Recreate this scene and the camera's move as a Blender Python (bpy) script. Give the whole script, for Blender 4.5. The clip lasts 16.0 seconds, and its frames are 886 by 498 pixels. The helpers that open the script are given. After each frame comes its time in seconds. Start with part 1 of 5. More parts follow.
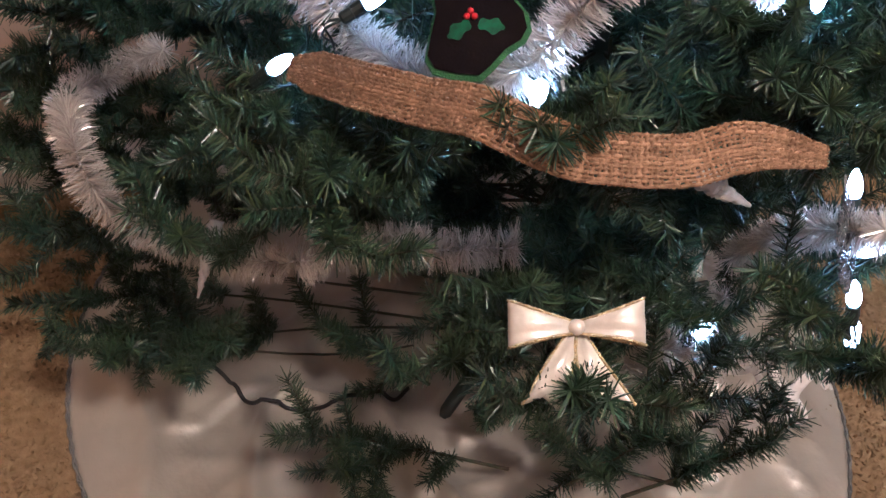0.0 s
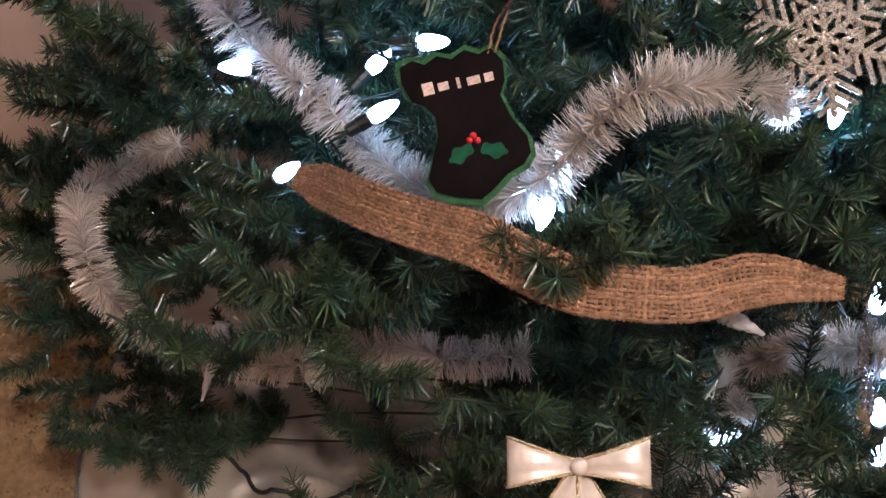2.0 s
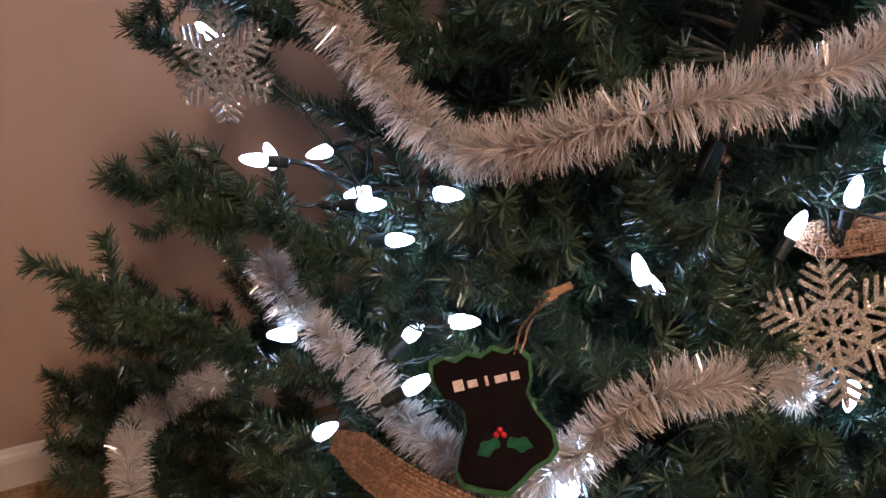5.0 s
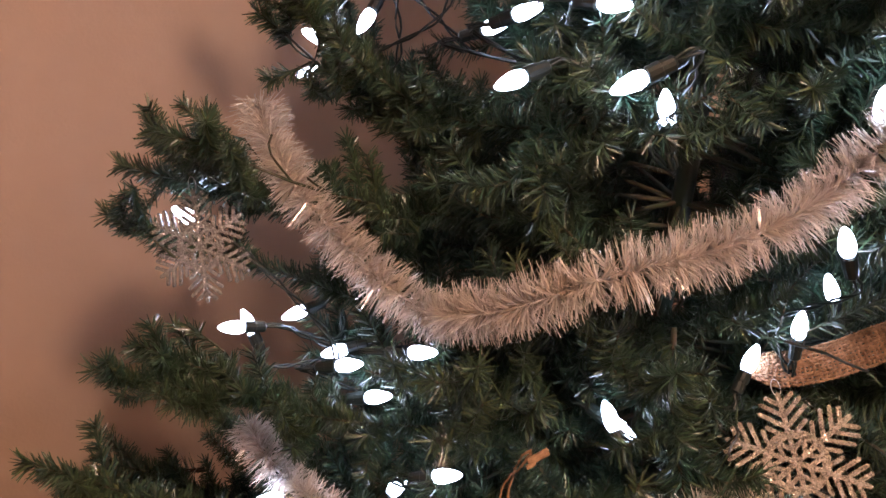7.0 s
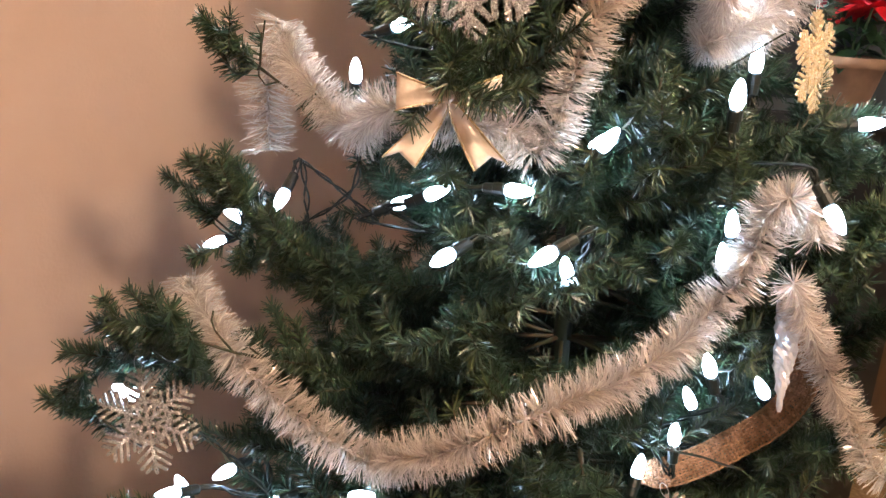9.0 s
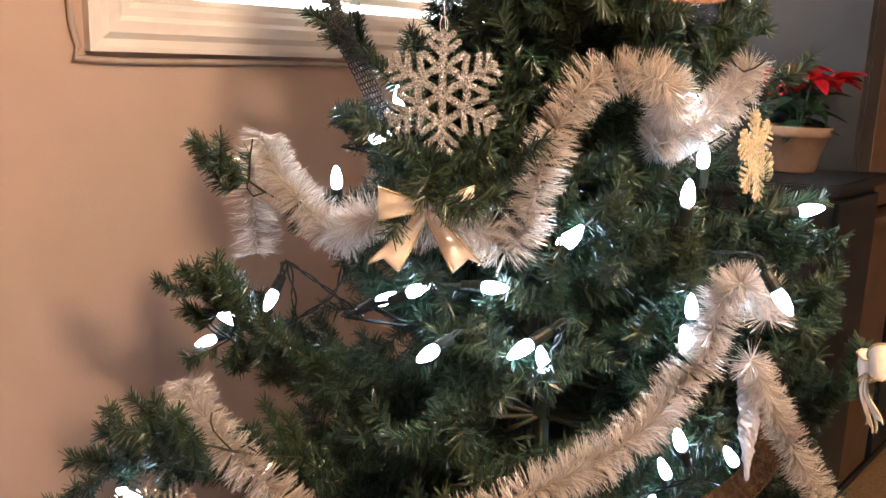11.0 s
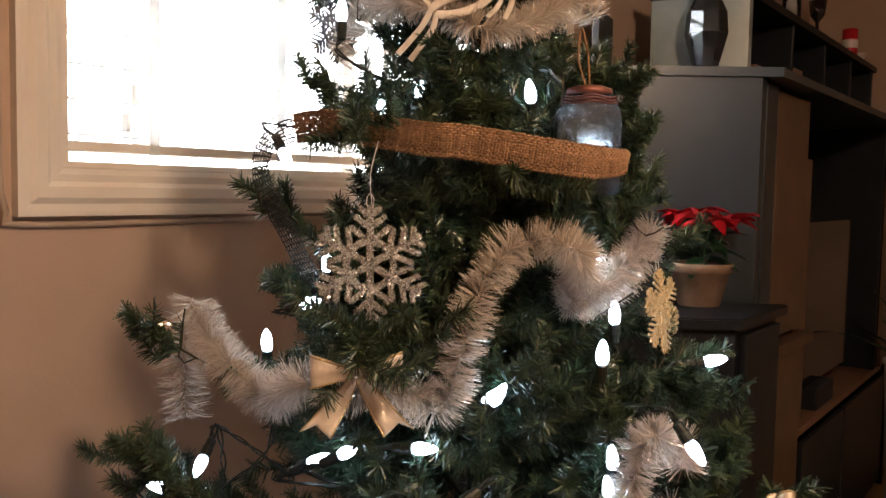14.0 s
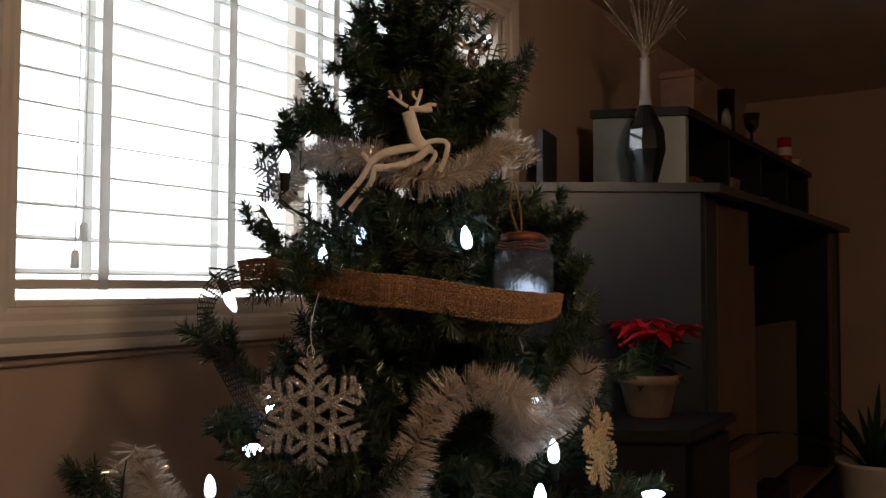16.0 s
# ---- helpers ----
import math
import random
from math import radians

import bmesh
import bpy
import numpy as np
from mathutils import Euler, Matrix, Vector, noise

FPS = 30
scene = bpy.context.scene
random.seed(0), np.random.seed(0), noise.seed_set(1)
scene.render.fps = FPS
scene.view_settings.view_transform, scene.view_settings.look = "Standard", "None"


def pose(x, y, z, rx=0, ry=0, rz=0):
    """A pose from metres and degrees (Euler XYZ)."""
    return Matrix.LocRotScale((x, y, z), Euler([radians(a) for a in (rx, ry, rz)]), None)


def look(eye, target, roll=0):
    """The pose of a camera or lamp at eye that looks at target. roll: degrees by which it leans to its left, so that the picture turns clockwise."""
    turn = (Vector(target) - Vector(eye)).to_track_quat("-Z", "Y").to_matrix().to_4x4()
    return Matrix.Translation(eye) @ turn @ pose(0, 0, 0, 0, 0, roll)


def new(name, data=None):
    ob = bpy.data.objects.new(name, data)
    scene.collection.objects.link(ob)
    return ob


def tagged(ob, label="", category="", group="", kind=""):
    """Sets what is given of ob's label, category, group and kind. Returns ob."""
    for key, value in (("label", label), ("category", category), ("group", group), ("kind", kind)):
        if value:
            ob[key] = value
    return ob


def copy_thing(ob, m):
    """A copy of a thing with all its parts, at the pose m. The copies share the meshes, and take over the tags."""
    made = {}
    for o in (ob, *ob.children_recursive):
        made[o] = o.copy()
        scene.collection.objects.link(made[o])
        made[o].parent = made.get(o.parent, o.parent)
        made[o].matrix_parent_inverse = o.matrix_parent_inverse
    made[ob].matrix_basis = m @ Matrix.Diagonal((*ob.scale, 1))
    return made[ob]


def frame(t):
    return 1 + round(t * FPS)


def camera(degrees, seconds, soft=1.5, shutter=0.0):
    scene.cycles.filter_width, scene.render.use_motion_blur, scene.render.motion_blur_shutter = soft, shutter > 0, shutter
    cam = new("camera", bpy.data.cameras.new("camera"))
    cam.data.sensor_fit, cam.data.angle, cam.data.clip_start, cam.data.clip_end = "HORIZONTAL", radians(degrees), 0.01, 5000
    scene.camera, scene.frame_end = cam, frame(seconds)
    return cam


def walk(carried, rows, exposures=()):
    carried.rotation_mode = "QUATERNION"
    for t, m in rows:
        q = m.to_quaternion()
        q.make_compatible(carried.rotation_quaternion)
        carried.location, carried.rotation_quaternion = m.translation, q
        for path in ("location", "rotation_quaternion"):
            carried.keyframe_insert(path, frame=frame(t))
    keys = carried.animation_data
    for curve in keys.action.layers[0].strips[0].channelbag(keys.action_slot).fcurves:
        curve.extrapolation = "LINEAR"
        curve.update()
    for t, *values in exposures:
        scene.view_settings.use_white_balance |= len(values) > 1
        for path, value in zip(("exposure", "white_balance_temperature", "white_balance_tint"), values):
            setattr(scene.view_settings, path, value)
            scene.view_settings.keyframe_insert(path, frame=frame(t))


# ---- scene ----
cam = camera(54.2, 16.0)
PATH = [
    (0, (0.066, 0.112, 1.1), (-1.06, 1.05, -0.259), 10.4),
    (0.5, (0.055, 0.136, 1.111), (-1.104, 1.067, -0.227), 10.0),
    (1, (0.047, 0.15, 1.12), (-1.134, 1.07, -0.205), 9.5),
    (1.5, (0.039, 0.154, 1.124), (-1.164, 1.065, -0.188), 9.2),
    (2, (0.03, 0.158, 1.138), (-1.2, 1.062, -0.155), 8.8),
    (2.5, (0.022, 0.161, 1.15), (-1.243, 1.061, -0.111), 8.5),
    (3, (0.022, 0.169, 1.165), (-1.275, 1.082, -0.053), 8.3),
    (3.5, (0.022, 0.169, 1.188), (-1.328, 1.09, 0.034), 7.9),
    (4, (0.018, 0.167, 1.21), (-1.378, 1.088, 0.112), 8.2),
    (4.2, (0.012, 0.163, 1.222), (-1.399, 1.074, 0.135), 8.4),
    (6.3, (-0.004, 0.175, 1.315), (-1.513, 1.102, 0.386), 4.0),
    (6.5, (-0.004, 0.171, 1.321), (-1.515, 1.117, 0.414), 3.8),
    (7, (-0.001, 0.149, 1.342), (-1.508, 1.156, 0.497), 3.9),
    (7.5, (-0.005, 0.105, 1.369), (-1.474, 1.221, 0.597), 4.2),
    (8, (-0.013, 0.05, 1.395), (-1.421, 1.293, 0.71), 4.1),
    (8.5, (-0.005, 0.019, 1.411), (-1.342, 1.373, 0.795), 4.3),
    (9, (-0.005, -0.01, 1.421), (-1.316, 1.387, 0.846), 4.1),
    (9.2, (-0.002, -0.009, 1.428), (-1.321, 1.38, 0.853), 3.7),
    (11.5, (0.034, -0.075, 1.478), (-1.249, 1.413, 1.105), 1.6),
    (12, (0.047, -0.083, 1.483), (-1.235, 1.417, 1.161), 1.5),
    (12.5, (0.056, -0.095, 1.494), (-1.208, 1.431, 1.217), 1.6),
    (13, (0.047, -0.092, 1.498), (-1.185, 1.466, 1.26), 1.7),
    (13.5, (0.042, -0.097, 1.511), (-1.164, 1.487, 1.323), 1.4),
    (14, (0.044, -0.099, 1.521), (-1.138, 1.508, 1.385), 1.1),
    (14.5, (0.05, -0.105, 1.532), (-1.111, 1.521, 1.438), 0.8),
    (15, (0.061, -0.109, 1.546), (-1.091, 1.525, 1.486), 0.6),
    (15.5, (0.066, -0.111, 1.555), (-1.054, 1.545, 1.576), 0.2),
    (16, (0.084, -0.113, 1.583), (-1.026, 1.548, 1.667), 0.1),
]
EXPOSURES = [(0.0, 0.55, 4550, 10), (1.5, 0.5, 4600, 10), (3.5, 0.0, 4850, 12), (4.2, -0.1, 5000, 14), (6.3, 0.18, 6050, 26), (7.0, 0.25, 6150, 27), (8.0, 0.55, 5950, 17),
             (9.2, 0.85, 5800, 10), (11.5, 0.55, 6000, 12), (12.5, 0.18, 6100, 12), (14.0, -0.35, 6400, 12), (15.0, -1.1, 6400, 11), (15.4, -1.3, 6400, 11), (16.0, -2.05, 6400, 11)]
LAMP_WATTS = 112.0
walk(cam, [(t, look(eye, target, roll)) for t, eye, target, roll in PATH], EXPOSURES)


# ---- world, exposure, large lights ----
world = bpy.data.worlds.new("outdoors")
scene.world = world
world.use_nodes = True
sky = world.node_tree.nodes.new("ShaderNodeTexSky")
sky.sky_type, sky.sun_disc = "NISHITA", False
sky.sun_elevation, sky.sun_rotation = radians(30), radians(200)
world.node_tree.nodes["Background"].inputs[1].default_value = 0.08
world.node_tree.links.new(sky.outputs[0], world.node_tree.nodes["Background"].inputs[0])

rng = np.random.default_rng(7)
AXIS = (-0.6, 0.86)          # the trunk's place on the floor
WALL_X = -1.3                # the window wall
ROOM = (-1.3, 2.9, -2.6, 5.3, 2.7)


# ---- materials ----
def material(name, base, rough=0.6, metal=0.0, second=None, scale=20.0, bump=0.0, bump_scale=80.0, sheen=0.0, detail=4.0, island=0.0, spec=0.5):
    """A surface with a base colour that drifts towards a second one, and fine relief."""
    m = bpy.data.materials.new(name)
    m.use_nodes = True
    nt = m.node_tree
    b = nt.nodes["Principled BSDF"]
    b.inputs["Roughness"].default_value = rough
    b.inputs["Metallic"].default_value = metal
    b.inputs["Specular IOR Level"].default_value = spec
    b.inputs["Sheen Weight"].default_value = sheen
    b.inputs["Base Color"].default_value = (*base, 1)
    co = nt.nodes.new("ShaderNodeTexCoord")
    if second:
        n = nt.nodes.new("ShaderNodeTexNoise")
        n.inputs["Scale"].default_value, n.inputs["Detail"].default_value = scale, detail
        nt.links.new(co.outputs["Object"], n.inputs["Vector"])
        ramp = nt.nodes.new("ShaderNodeValToRGB")
        ramp.color_ramp.elements[0].position, ramp.color_ramp.elements[1].position = 0.35, 0.65
        ramp.color_ramp.elements[0].color, ramp.color_ramp.elements[1].color = (*base, 1), (*second, 1)
        nt.links.new(n.outputs["Fac"], ramp.inputs["Fac"])
        out = ramp.outputs["Color"]
        if island:
            g = nt.nodes.new("ShaderNodeNewGeometry")
            hsv = nt.nodes.new("ShaderNodeHueSaturation")
            mr = nt.nodes.new("ShaderNodeMapRange")
            mr.inputs["To Min"].default_value, mr.inputs["To Max"].default_value = 1 - island, 1 + island
            nt.links.new(g.outputs["Random Per Island"], mr.inputs["Value"])
            nt.links.new(mr.outputs[0], hsv.inputs["Value"])
            nt.links.new(out, hsv.inputs["Color"])
            out = hsv.outputs["Color"]
        nt.links.new(out, b.inputs["Base Color"])
    if bump:
        n2 = nt.nodes.new("ShaderNodeTexNoise")
        n2.inputs["Scale"].default_value, n2.inputs["Detail"].default_value = bump_scale, 5
        nt.links.new(co.outputs["Object"], n2.inputs["Vector"])
        bp = nt.nodes.new("ShaderNodeBump")
        bp.inputs["Strength"].default_value, bp.inputs["Distance"].default_value = bump, 0.004
        nt.links.new(n2.outputs["Fac"], bp.inputs["Height"])
        nt.links.new(bp.outputs[0], b.inputs["Normal"])
    return m


def glowing(name, colour, strength):
    m = bpy.data.materials.new(name)
    m.use_nodes = True
    b = m.node_tree.nodes["Principled BSDF"]
    b.inputs["Base Color"].default_value = (0.9, 0.92, 0.95, 1)
    b.inputs["Roughness"].default_value = 0.15
    b.inputs["Emission Color"].default_value = (*colour, 1)
    b.inputs["Emission Strength"].default_value = strength
    return m


def thin_film(name, colour, gloss=0.35, through_part=0.35, rough=0.1):
    """Cut plastic film: part mirror, part matt, part see-through glow."""
    m = bpy.data.materials.new(name)
    m.use_nodes = True
    nt = m.node_tree
    out = nt.nodes["Material Output"]
    nt.nodes.remove(nt.nodes["Principled BSDF"])
    d, tr, gl = (nt.nodes.new("ShaderNodeBsdf" + k) for k in ("Diffuse", "Translucent", "Glossy"))
    gl.inputs["Roughness"].default_value = rough
    g = nt.nodes.new("ShaderNodeNewGeometry")
    ramp = nt.nodes.new("ShaderNodeValToRGB")
    ramp.color_ramp.elements[0].color = (colour[0] * 0.62, colour[1] * 0.61, colour[2] * 0.62, 1)
    ramp.color_ramp.elements[1].color = (*colour, 1)
    nt.links.new(g.outputs["Random Per Island"], ramp.inputs["Fac"])
    for n in (d, tr, gl):
        nt.links.new(ramp.outputs[0], n.inputs["Color"])
    a, b = nt.nodes.new("ShaderNodeMixShader"), nt.nodes.new("ShaderNodeMixShader")
    a.inputs[0].default_value, b.inputs[0].default_value = through_part, gloss
    nt.links.new(d.outputs[0], a.inputs[1])
    nt.links.new(tr.outputs[0], a.inputs[2])
    nt.links.new(a.outputs[0], b.inputs[1])
    nt.links.new(gl.outputs[0], b.inputs[2])
    nt.links.new(b.outputs[0], out.inputs[0])
    return m


def glass(name, colour=(0.95, 0.97, 0.98), rough=0.02):
    m = bpy.data.materials.new(name)
    m.use_nodes = True
    b = m.node_tree.nodes["Principled BSDF"]
    b.inputs["Base Color"].default_value = (*colour, 1)
    b.inputs["Roughness"].default_value = rough
    b.inputs["Transmission Weight"].default_value = 1.0
    b.inputs["IOR"].default_value = 1.45
    return m


def glitter(name, colour, other, scale=900.0):
    """Coarse glitter: grains of one metal with scattered tilt."""
    m = bpy.data.materials.new(name)
    m.use_nodes = True
    nt = m.node_tree
    b = nt.nodes["Principled BSDF"]
    b.inputs["Metallic"].default_value = 0.5
    b.inputs["Roughness"].default_value = 0.18
    co = nt.nodes.new("ShaderNodeTexCoord")
    v = nt.nodes.new("ShaderNodeTexVoronoi")
    v.inputs["Scale"].default_value = scale
    nt.links.new(co.outputs["Object"], v.inputs["Vector"])
    mix = nt.nodes.new("ShaderNodeMix")
    mix.data_type = "RGBA"
    mix.inputs[6].default_value, mix.inputs[7].default_value = (*colour, 1), (*other, 1)
    sep = nt.nodes.new("ShaderNodeSeparateColor")
    nt.links.new(v.outputs["Color"], sep.inputs[0])
    nt.links.new(sep.outputs[0], mix.inputs[0])
    nt.links.new(mix.outputs[2], b.inputs["Base Color"])
    g = nt.nodes.new("ShaderNodeNewGeometry")
    off, add = nt.nodes.new("ShaderNodeVectorMath"), nt.nodes.new("ShaderNodeVectorMath")
    off.operation, add.operation = "MULTIPLY_ADD", "ADD"
    off.inputs[1].default_value, off.inputs[2].default_value = (1.5, 1.5, 1.5), (-0.75, -0.75, -0.75)
    nt.links.new(v.outputs["Color"], off.inputs[0])
    nt.links.new(off.outputs[0], add.inputs[0])
    nt.links.new(g.outputs["Normal"], add.inputs[1])
    nrm = nt.nodes.new("ShaderNodeVectorMath")
    nrm.operation = "NORMALIZE"
    nt.links.new(add.outputs[0], nrm.inputs[0])
    nt.links.new(nrm.outputs[0], b.inputs["Normal"])
    return m


M_NEEDLE = material("pvc_needle", (0.015, 0.046, 0.028), 0.36, second=(0.04, 0.064, 0.025), scale=14, island=0.45, spec=0.6)
M_TIP = material("pvc_needle_olive", (0.062, 0.08, 0.026), 0.42, second=(0.03, 0.062, 0.03), scale=30, island=0.4, spec=0.6)
M_STEM = material("branch_wire", (0.03, 0.045, 0.02), 0.7, second=(0.06, 0.04, 0.02), scale=60)
M_TRUNK = material("trunk_tube", (0.02, 0.04, 0.025), 0.5, second=(0.03, 0.03, 0.02), scale=20)
M_TINSEL = thin_film("tinsel_film", (0.95, 0.88, 0.78), gloss=0.3, through_part=0.42, rough=0.16)
M_STRING = material("white_string", (0.7, 0.68, 0.65), 0.8, second=(0.55, 0.52, 0.5), scale=200)
M_BULB = glowing("bulb_lens", (0.62, 0.79, 1.0), 30.0)
M_SOCKET = material("socket_plastic", (0.008, 0.016, 0.012), 0.35, second=(0.014, 0.02, 0.016), scale=80)
M_CORD = material("light_cord", (0.006, 0.014, 0.009), 0.45, second=(0.01, 0.016, 0.012), scale=90)
M_BLACK_CORD = material("black_cord", (0.012, 0.01, 0.01), 0.45, second=(0.02, 0.018, 0.018), scale=90)
M_BURLAP = material("burlap_thread", (0.40, 0.235, 0.135), 0.9, second=(0.26, 0.15, 0.085), scale=160, bump=0.5, bump_scale=1500, island=0.25, spec=0.15)
M_NET = material("grey_net_thread", (0.075, 0.072, 0.066), 0.8, second=(0.045, 0.044, 0.042), scale=160)
M_SATIN = material("cream_satin", (0.8, 0.72, 0.62), 0.26, second=(0.66, 0.57, 0.47), scale=70, metal=0.15, bump=0.25, bump_scale=60, sheen=0.3)
M_GOLD_TRIM = glitter("gold_glitter", (0.75, 0.5, 0.2), (0.95, 0.85, 0.6), 1200)
M_SILVER = glitter("silver_glitter", (0.18, 0.178, 0.172), (0.52, 0.52, 0.51), 1300)
M_CHAMPAGNE = glitter("champagne_glitter", (0.36, 0.31, 0.25), (0.68, 0.61, 0.5), 1300)
M_GUNMETAL = glitter("dark_glitter", (0.08, 0.08, 0.085), (0.35, 0.35, 0.36), 1000)
M_CHALKBOARD = material("chalkboard_paint", (0.004, 0.002, 0.003), 0.75, second=(0.007, 0.004, 0.004), scale=30, bump=0.1, bump_scale=400, spec=0.06)
M_FELT_GREEN = material("green_felt", (0.035, 0.13, 0.03), 0.95, second=(0.02, 0.09, 0.025), scale=120, bump=0.6, bump_scale=900, sheen=0.4)
M_HOLLY = material("holly_green", (0.008, 0.085, 0.035), 0.7, second=(0.006, 0.05, 0.02), scale=150, spec=0.2)
M_RED = material("berry_red", (0.55, 0.015, 0.02), 0.4, second=(0.4, 0.01, 0.02), scale=100)
M_CHALK = material("chalk", (0.75, 0.6, 0.5), 0.95, second=(0.5, 0.4, 0.33), scale=500)
M_JUTE = material("jute_twine", (0.35, 0.2, 0.1), 0.9, second=(0.22, 0.12, 0.06), scale=300, bump=0.5, bump_scale=1200)
M_WHITE_DEER = material("white_painted_metal", (0.78, 0.73, 0.66), 0.45, second=(0.62, 0.57, 0.5), scale=60)
M_ICE = thin_film("iced_plastic", (0.9, 0.9, 0.93), gloss=0.3, through_part=0.5, rough=0.12)
M_GLASS = glass("clear_glass")
M_JAR = glass("rippled_glass", (0.93, 0.96, 0.98), 0.05)
ripple = M_JAR.node_tree.nodes.new("ShaderNodeTexNoise")
ripple.inputs["Scale"].default_value = 55
dent = M_JAR.node_tree.nodes.new("ShaderNodeBump")
dent.inputs["Strength"].default_value, dent.inputs["Distance"].default_value = 0.6, 0.004
M_JAR.node_tree.links.new(ripple.outputs["Fac"], dent.inputs["Height"])
M_JAR.node_tree.links.new(dent.outputs[0], M_JAR.node_tree.nodes["Principled BSDF"].inputs["Normal"])
M_CRYSTAL = glass("clear_acrylic", (0.98, 0.93, 0.9), 0.05)
M_WIRE_RED = material("rusty_wire", (0.2, 0.07, 0.05), 0.5, metal=0.5, second=(0.12, 0.05, 0.04), scale=90)
M_WALL = material("tan_wall_paint", (0.47, 0.345, 0.265), 0.75, second=(0.43, 0.31, 0.235), scale=2.5, bump=0.12, bump_scale=160, spec=0.3)
M_CEILING = material("ceiling_paint", (0.6, 0.52, 0.44), 0.9, second=(0.56, 0.48, 0.4), scale=3, bump=0.5, bump_scale=120)
M_TRIM = material("white_trim_paint", (0.76, 0.7, 0.62), 0.35, second=(0.7, 0.63, 0.55), scale=6, bump=0.04, bump_scale=60)
M_BLIND = thin_film("white_blind_slat", (0.86, 0.86, 0.84), gloss=0.06, through_part=0.5, rough=0.35)
M_CABLE = material("beige_cable", (0.42, 0.33, 0.26), 0.5, second=(0.36, 0.28, 0.22), scale=30)
M_CARPET = material("tan_carpet", (0.36, 0.245, 0.13), 0.95, second=(0.26, 0.17, 0.085), scale=70, bump=1.0, bump_scale=260, detail=8, spec=0.1)
M_SKIRT = material("skirt_satin", (0.52, 0.46, 0.37), 0.34, second=(0.4, 0.35, 0.28), scale=5, bump=1.0, bump_scale=22, sheen=0.2, metal=0.2)
# the shelf's near end: window daylight put into a paler base colour
M_DAYLIT_PANEL = material("daylit_grey_panel", (0.24, 0.29, 0.3), 0.25, second=(0.2, 0.25, 0.26), scale=12)
# dark cabinet paint again, lightened and blued for window daylight on the near side
M_DAYLIT_SIDE = material("daylit_cabinet_paint", (0.016, 0.028, 0.038), 0.32, second=(0.013, 0.023, 0.032), scale=8, bump=0.05, bump_scale=90)
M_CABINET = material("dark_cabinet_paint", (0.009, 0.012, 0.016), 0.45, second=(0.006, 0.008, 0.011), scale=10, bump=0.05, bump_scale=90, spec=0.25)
M_CAB_GLASS = material("black_glass", (0.008, 0.008, 0.009), 0.06, second=(0.01, 0.01, 0.011), scale=10)
M_CLAY = material("flowerpot_clay", (0.27, 0.18, 0.125), 0.8, second=(0.2, 0.13, 0.09), scale=25, bump=0.2, bump_scale=120)
M_LEAF = material("poinsettia_leaf", (0.02, 0.07, 0.03), 0.5, second=(0.035, 0.1, 0.04), scale=40)
M_BRACT = material("poinsettia_red", (0.72, 0.012, 0.03), 0.55, second=(0.5, 0.008, 0.02), scale=30)
M_VASE = material("dark_glazed_vase", (0.006, 0.007, 0.008), 0.06, second=(0.012, 0.012, 0.012), scale=14)
M_VASE_NECK = material("pale_vase_neck", (0.55, 0.5, 0.48), 0.15, second=(0.4, 0.36, 0.35), scale=14)
M_TWIG = material("dry_twig", (0.5, 0.42, 0.32), 0.7, second=(0.25, 0.19, 0.13), scale=60)
M_BROWN = material("brown_box", (0.22, 0.11, 0.06), 0.6, second=(0.17, 0.085, 0.05), scale=20)
M_OAK = material("brown_wood_front", (0.12, 0.068, 0.035), 0.5, second=(0.085, 0.048, 0.026), scale=9, bump=0.06, bump_scale=70)
M_WHITE = material("white_ceramic", (0.75, 0.72, 0.68), 0.3, second=(0.68, 0.64, 0.6), scale=15)
M_FRAME = material("dark_frame", (0.03, 0.03, 0.035), 0.45, second=(0.045, 0.04, 0.04), scale=20)
M_DAY = glowing("bright_daylight", (0.93, 0.98, 1.0), 34.0)
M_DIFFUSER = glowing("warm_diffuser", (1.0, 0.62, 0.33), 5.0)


# ---- mesh helpers ----
def mesh_of(name, verts, faces, mats=(), smooth=False, index=None):
    me = bpy.data.meshes.new(name)
    verts = np.asarray(verts, dtype=np.float32)
    if isinstance(faces, np.ndarray):
        k = faces.shape[1]
        me.vertices.add(len(verts))
        me.vertices.foreach_set("co", verts.ravel())
        me.loops.add(faces.size)
        me.loops.foreach_set("vertex_index", faces.astype(np.int32).ravel())
        me.polygons.add(len(faces))
        me.polygons.foreach_set("loop_start", np.arange(0, faces.size, k, dtype=np.int32))
        me.polygons.foreach_set("loop_total", np.full(len(faces), k, dtype=np.int32))
    else:
        me.from_pydata(verts.tolist(), [], faces)
    for m in mats:
        me.materials.append(m)
    if index is not None:
        me.polygons.foreach_set("material_index", np.asarray(index, dtype=np.int32))
    me.update(calc_edges=True)
    me.validate()
    if smooth:
        me.polygons.foreach_set("use_smooth", np.ones(len(me.polygons), dtype=bool))
    return me


def part_mesh(name, me, parent=None, label="", m=None):
    ob = new(name, me)
    if parent is not None:
        ob.parent = parent
    if m is not None:
        ob.matrix_basis = m
    if label:
        tagged(ob, label=label)
    return ob


def part(name, bm, mat, parent=None, label="", smooth=False, m=None):
    me = bpy.data.meshes.new(name)
    bm.to_mesh(me)
    bm.free()
    me.materials.append(mat)
    if smooth:
        me.polygons.foreach_set("use_smooth", np.ones(len(me.polygons), dtype=bool))
    return part_mesh(name, me, parent, label, m)


def thing(name, label, category, m=None, group="", kind=""):
    ob = new(name)
    ob.empty_display_size = 0.05
    if m is not None:
        ob.matrix_basis = m
    return tagged(ob, label, category, group, kind)


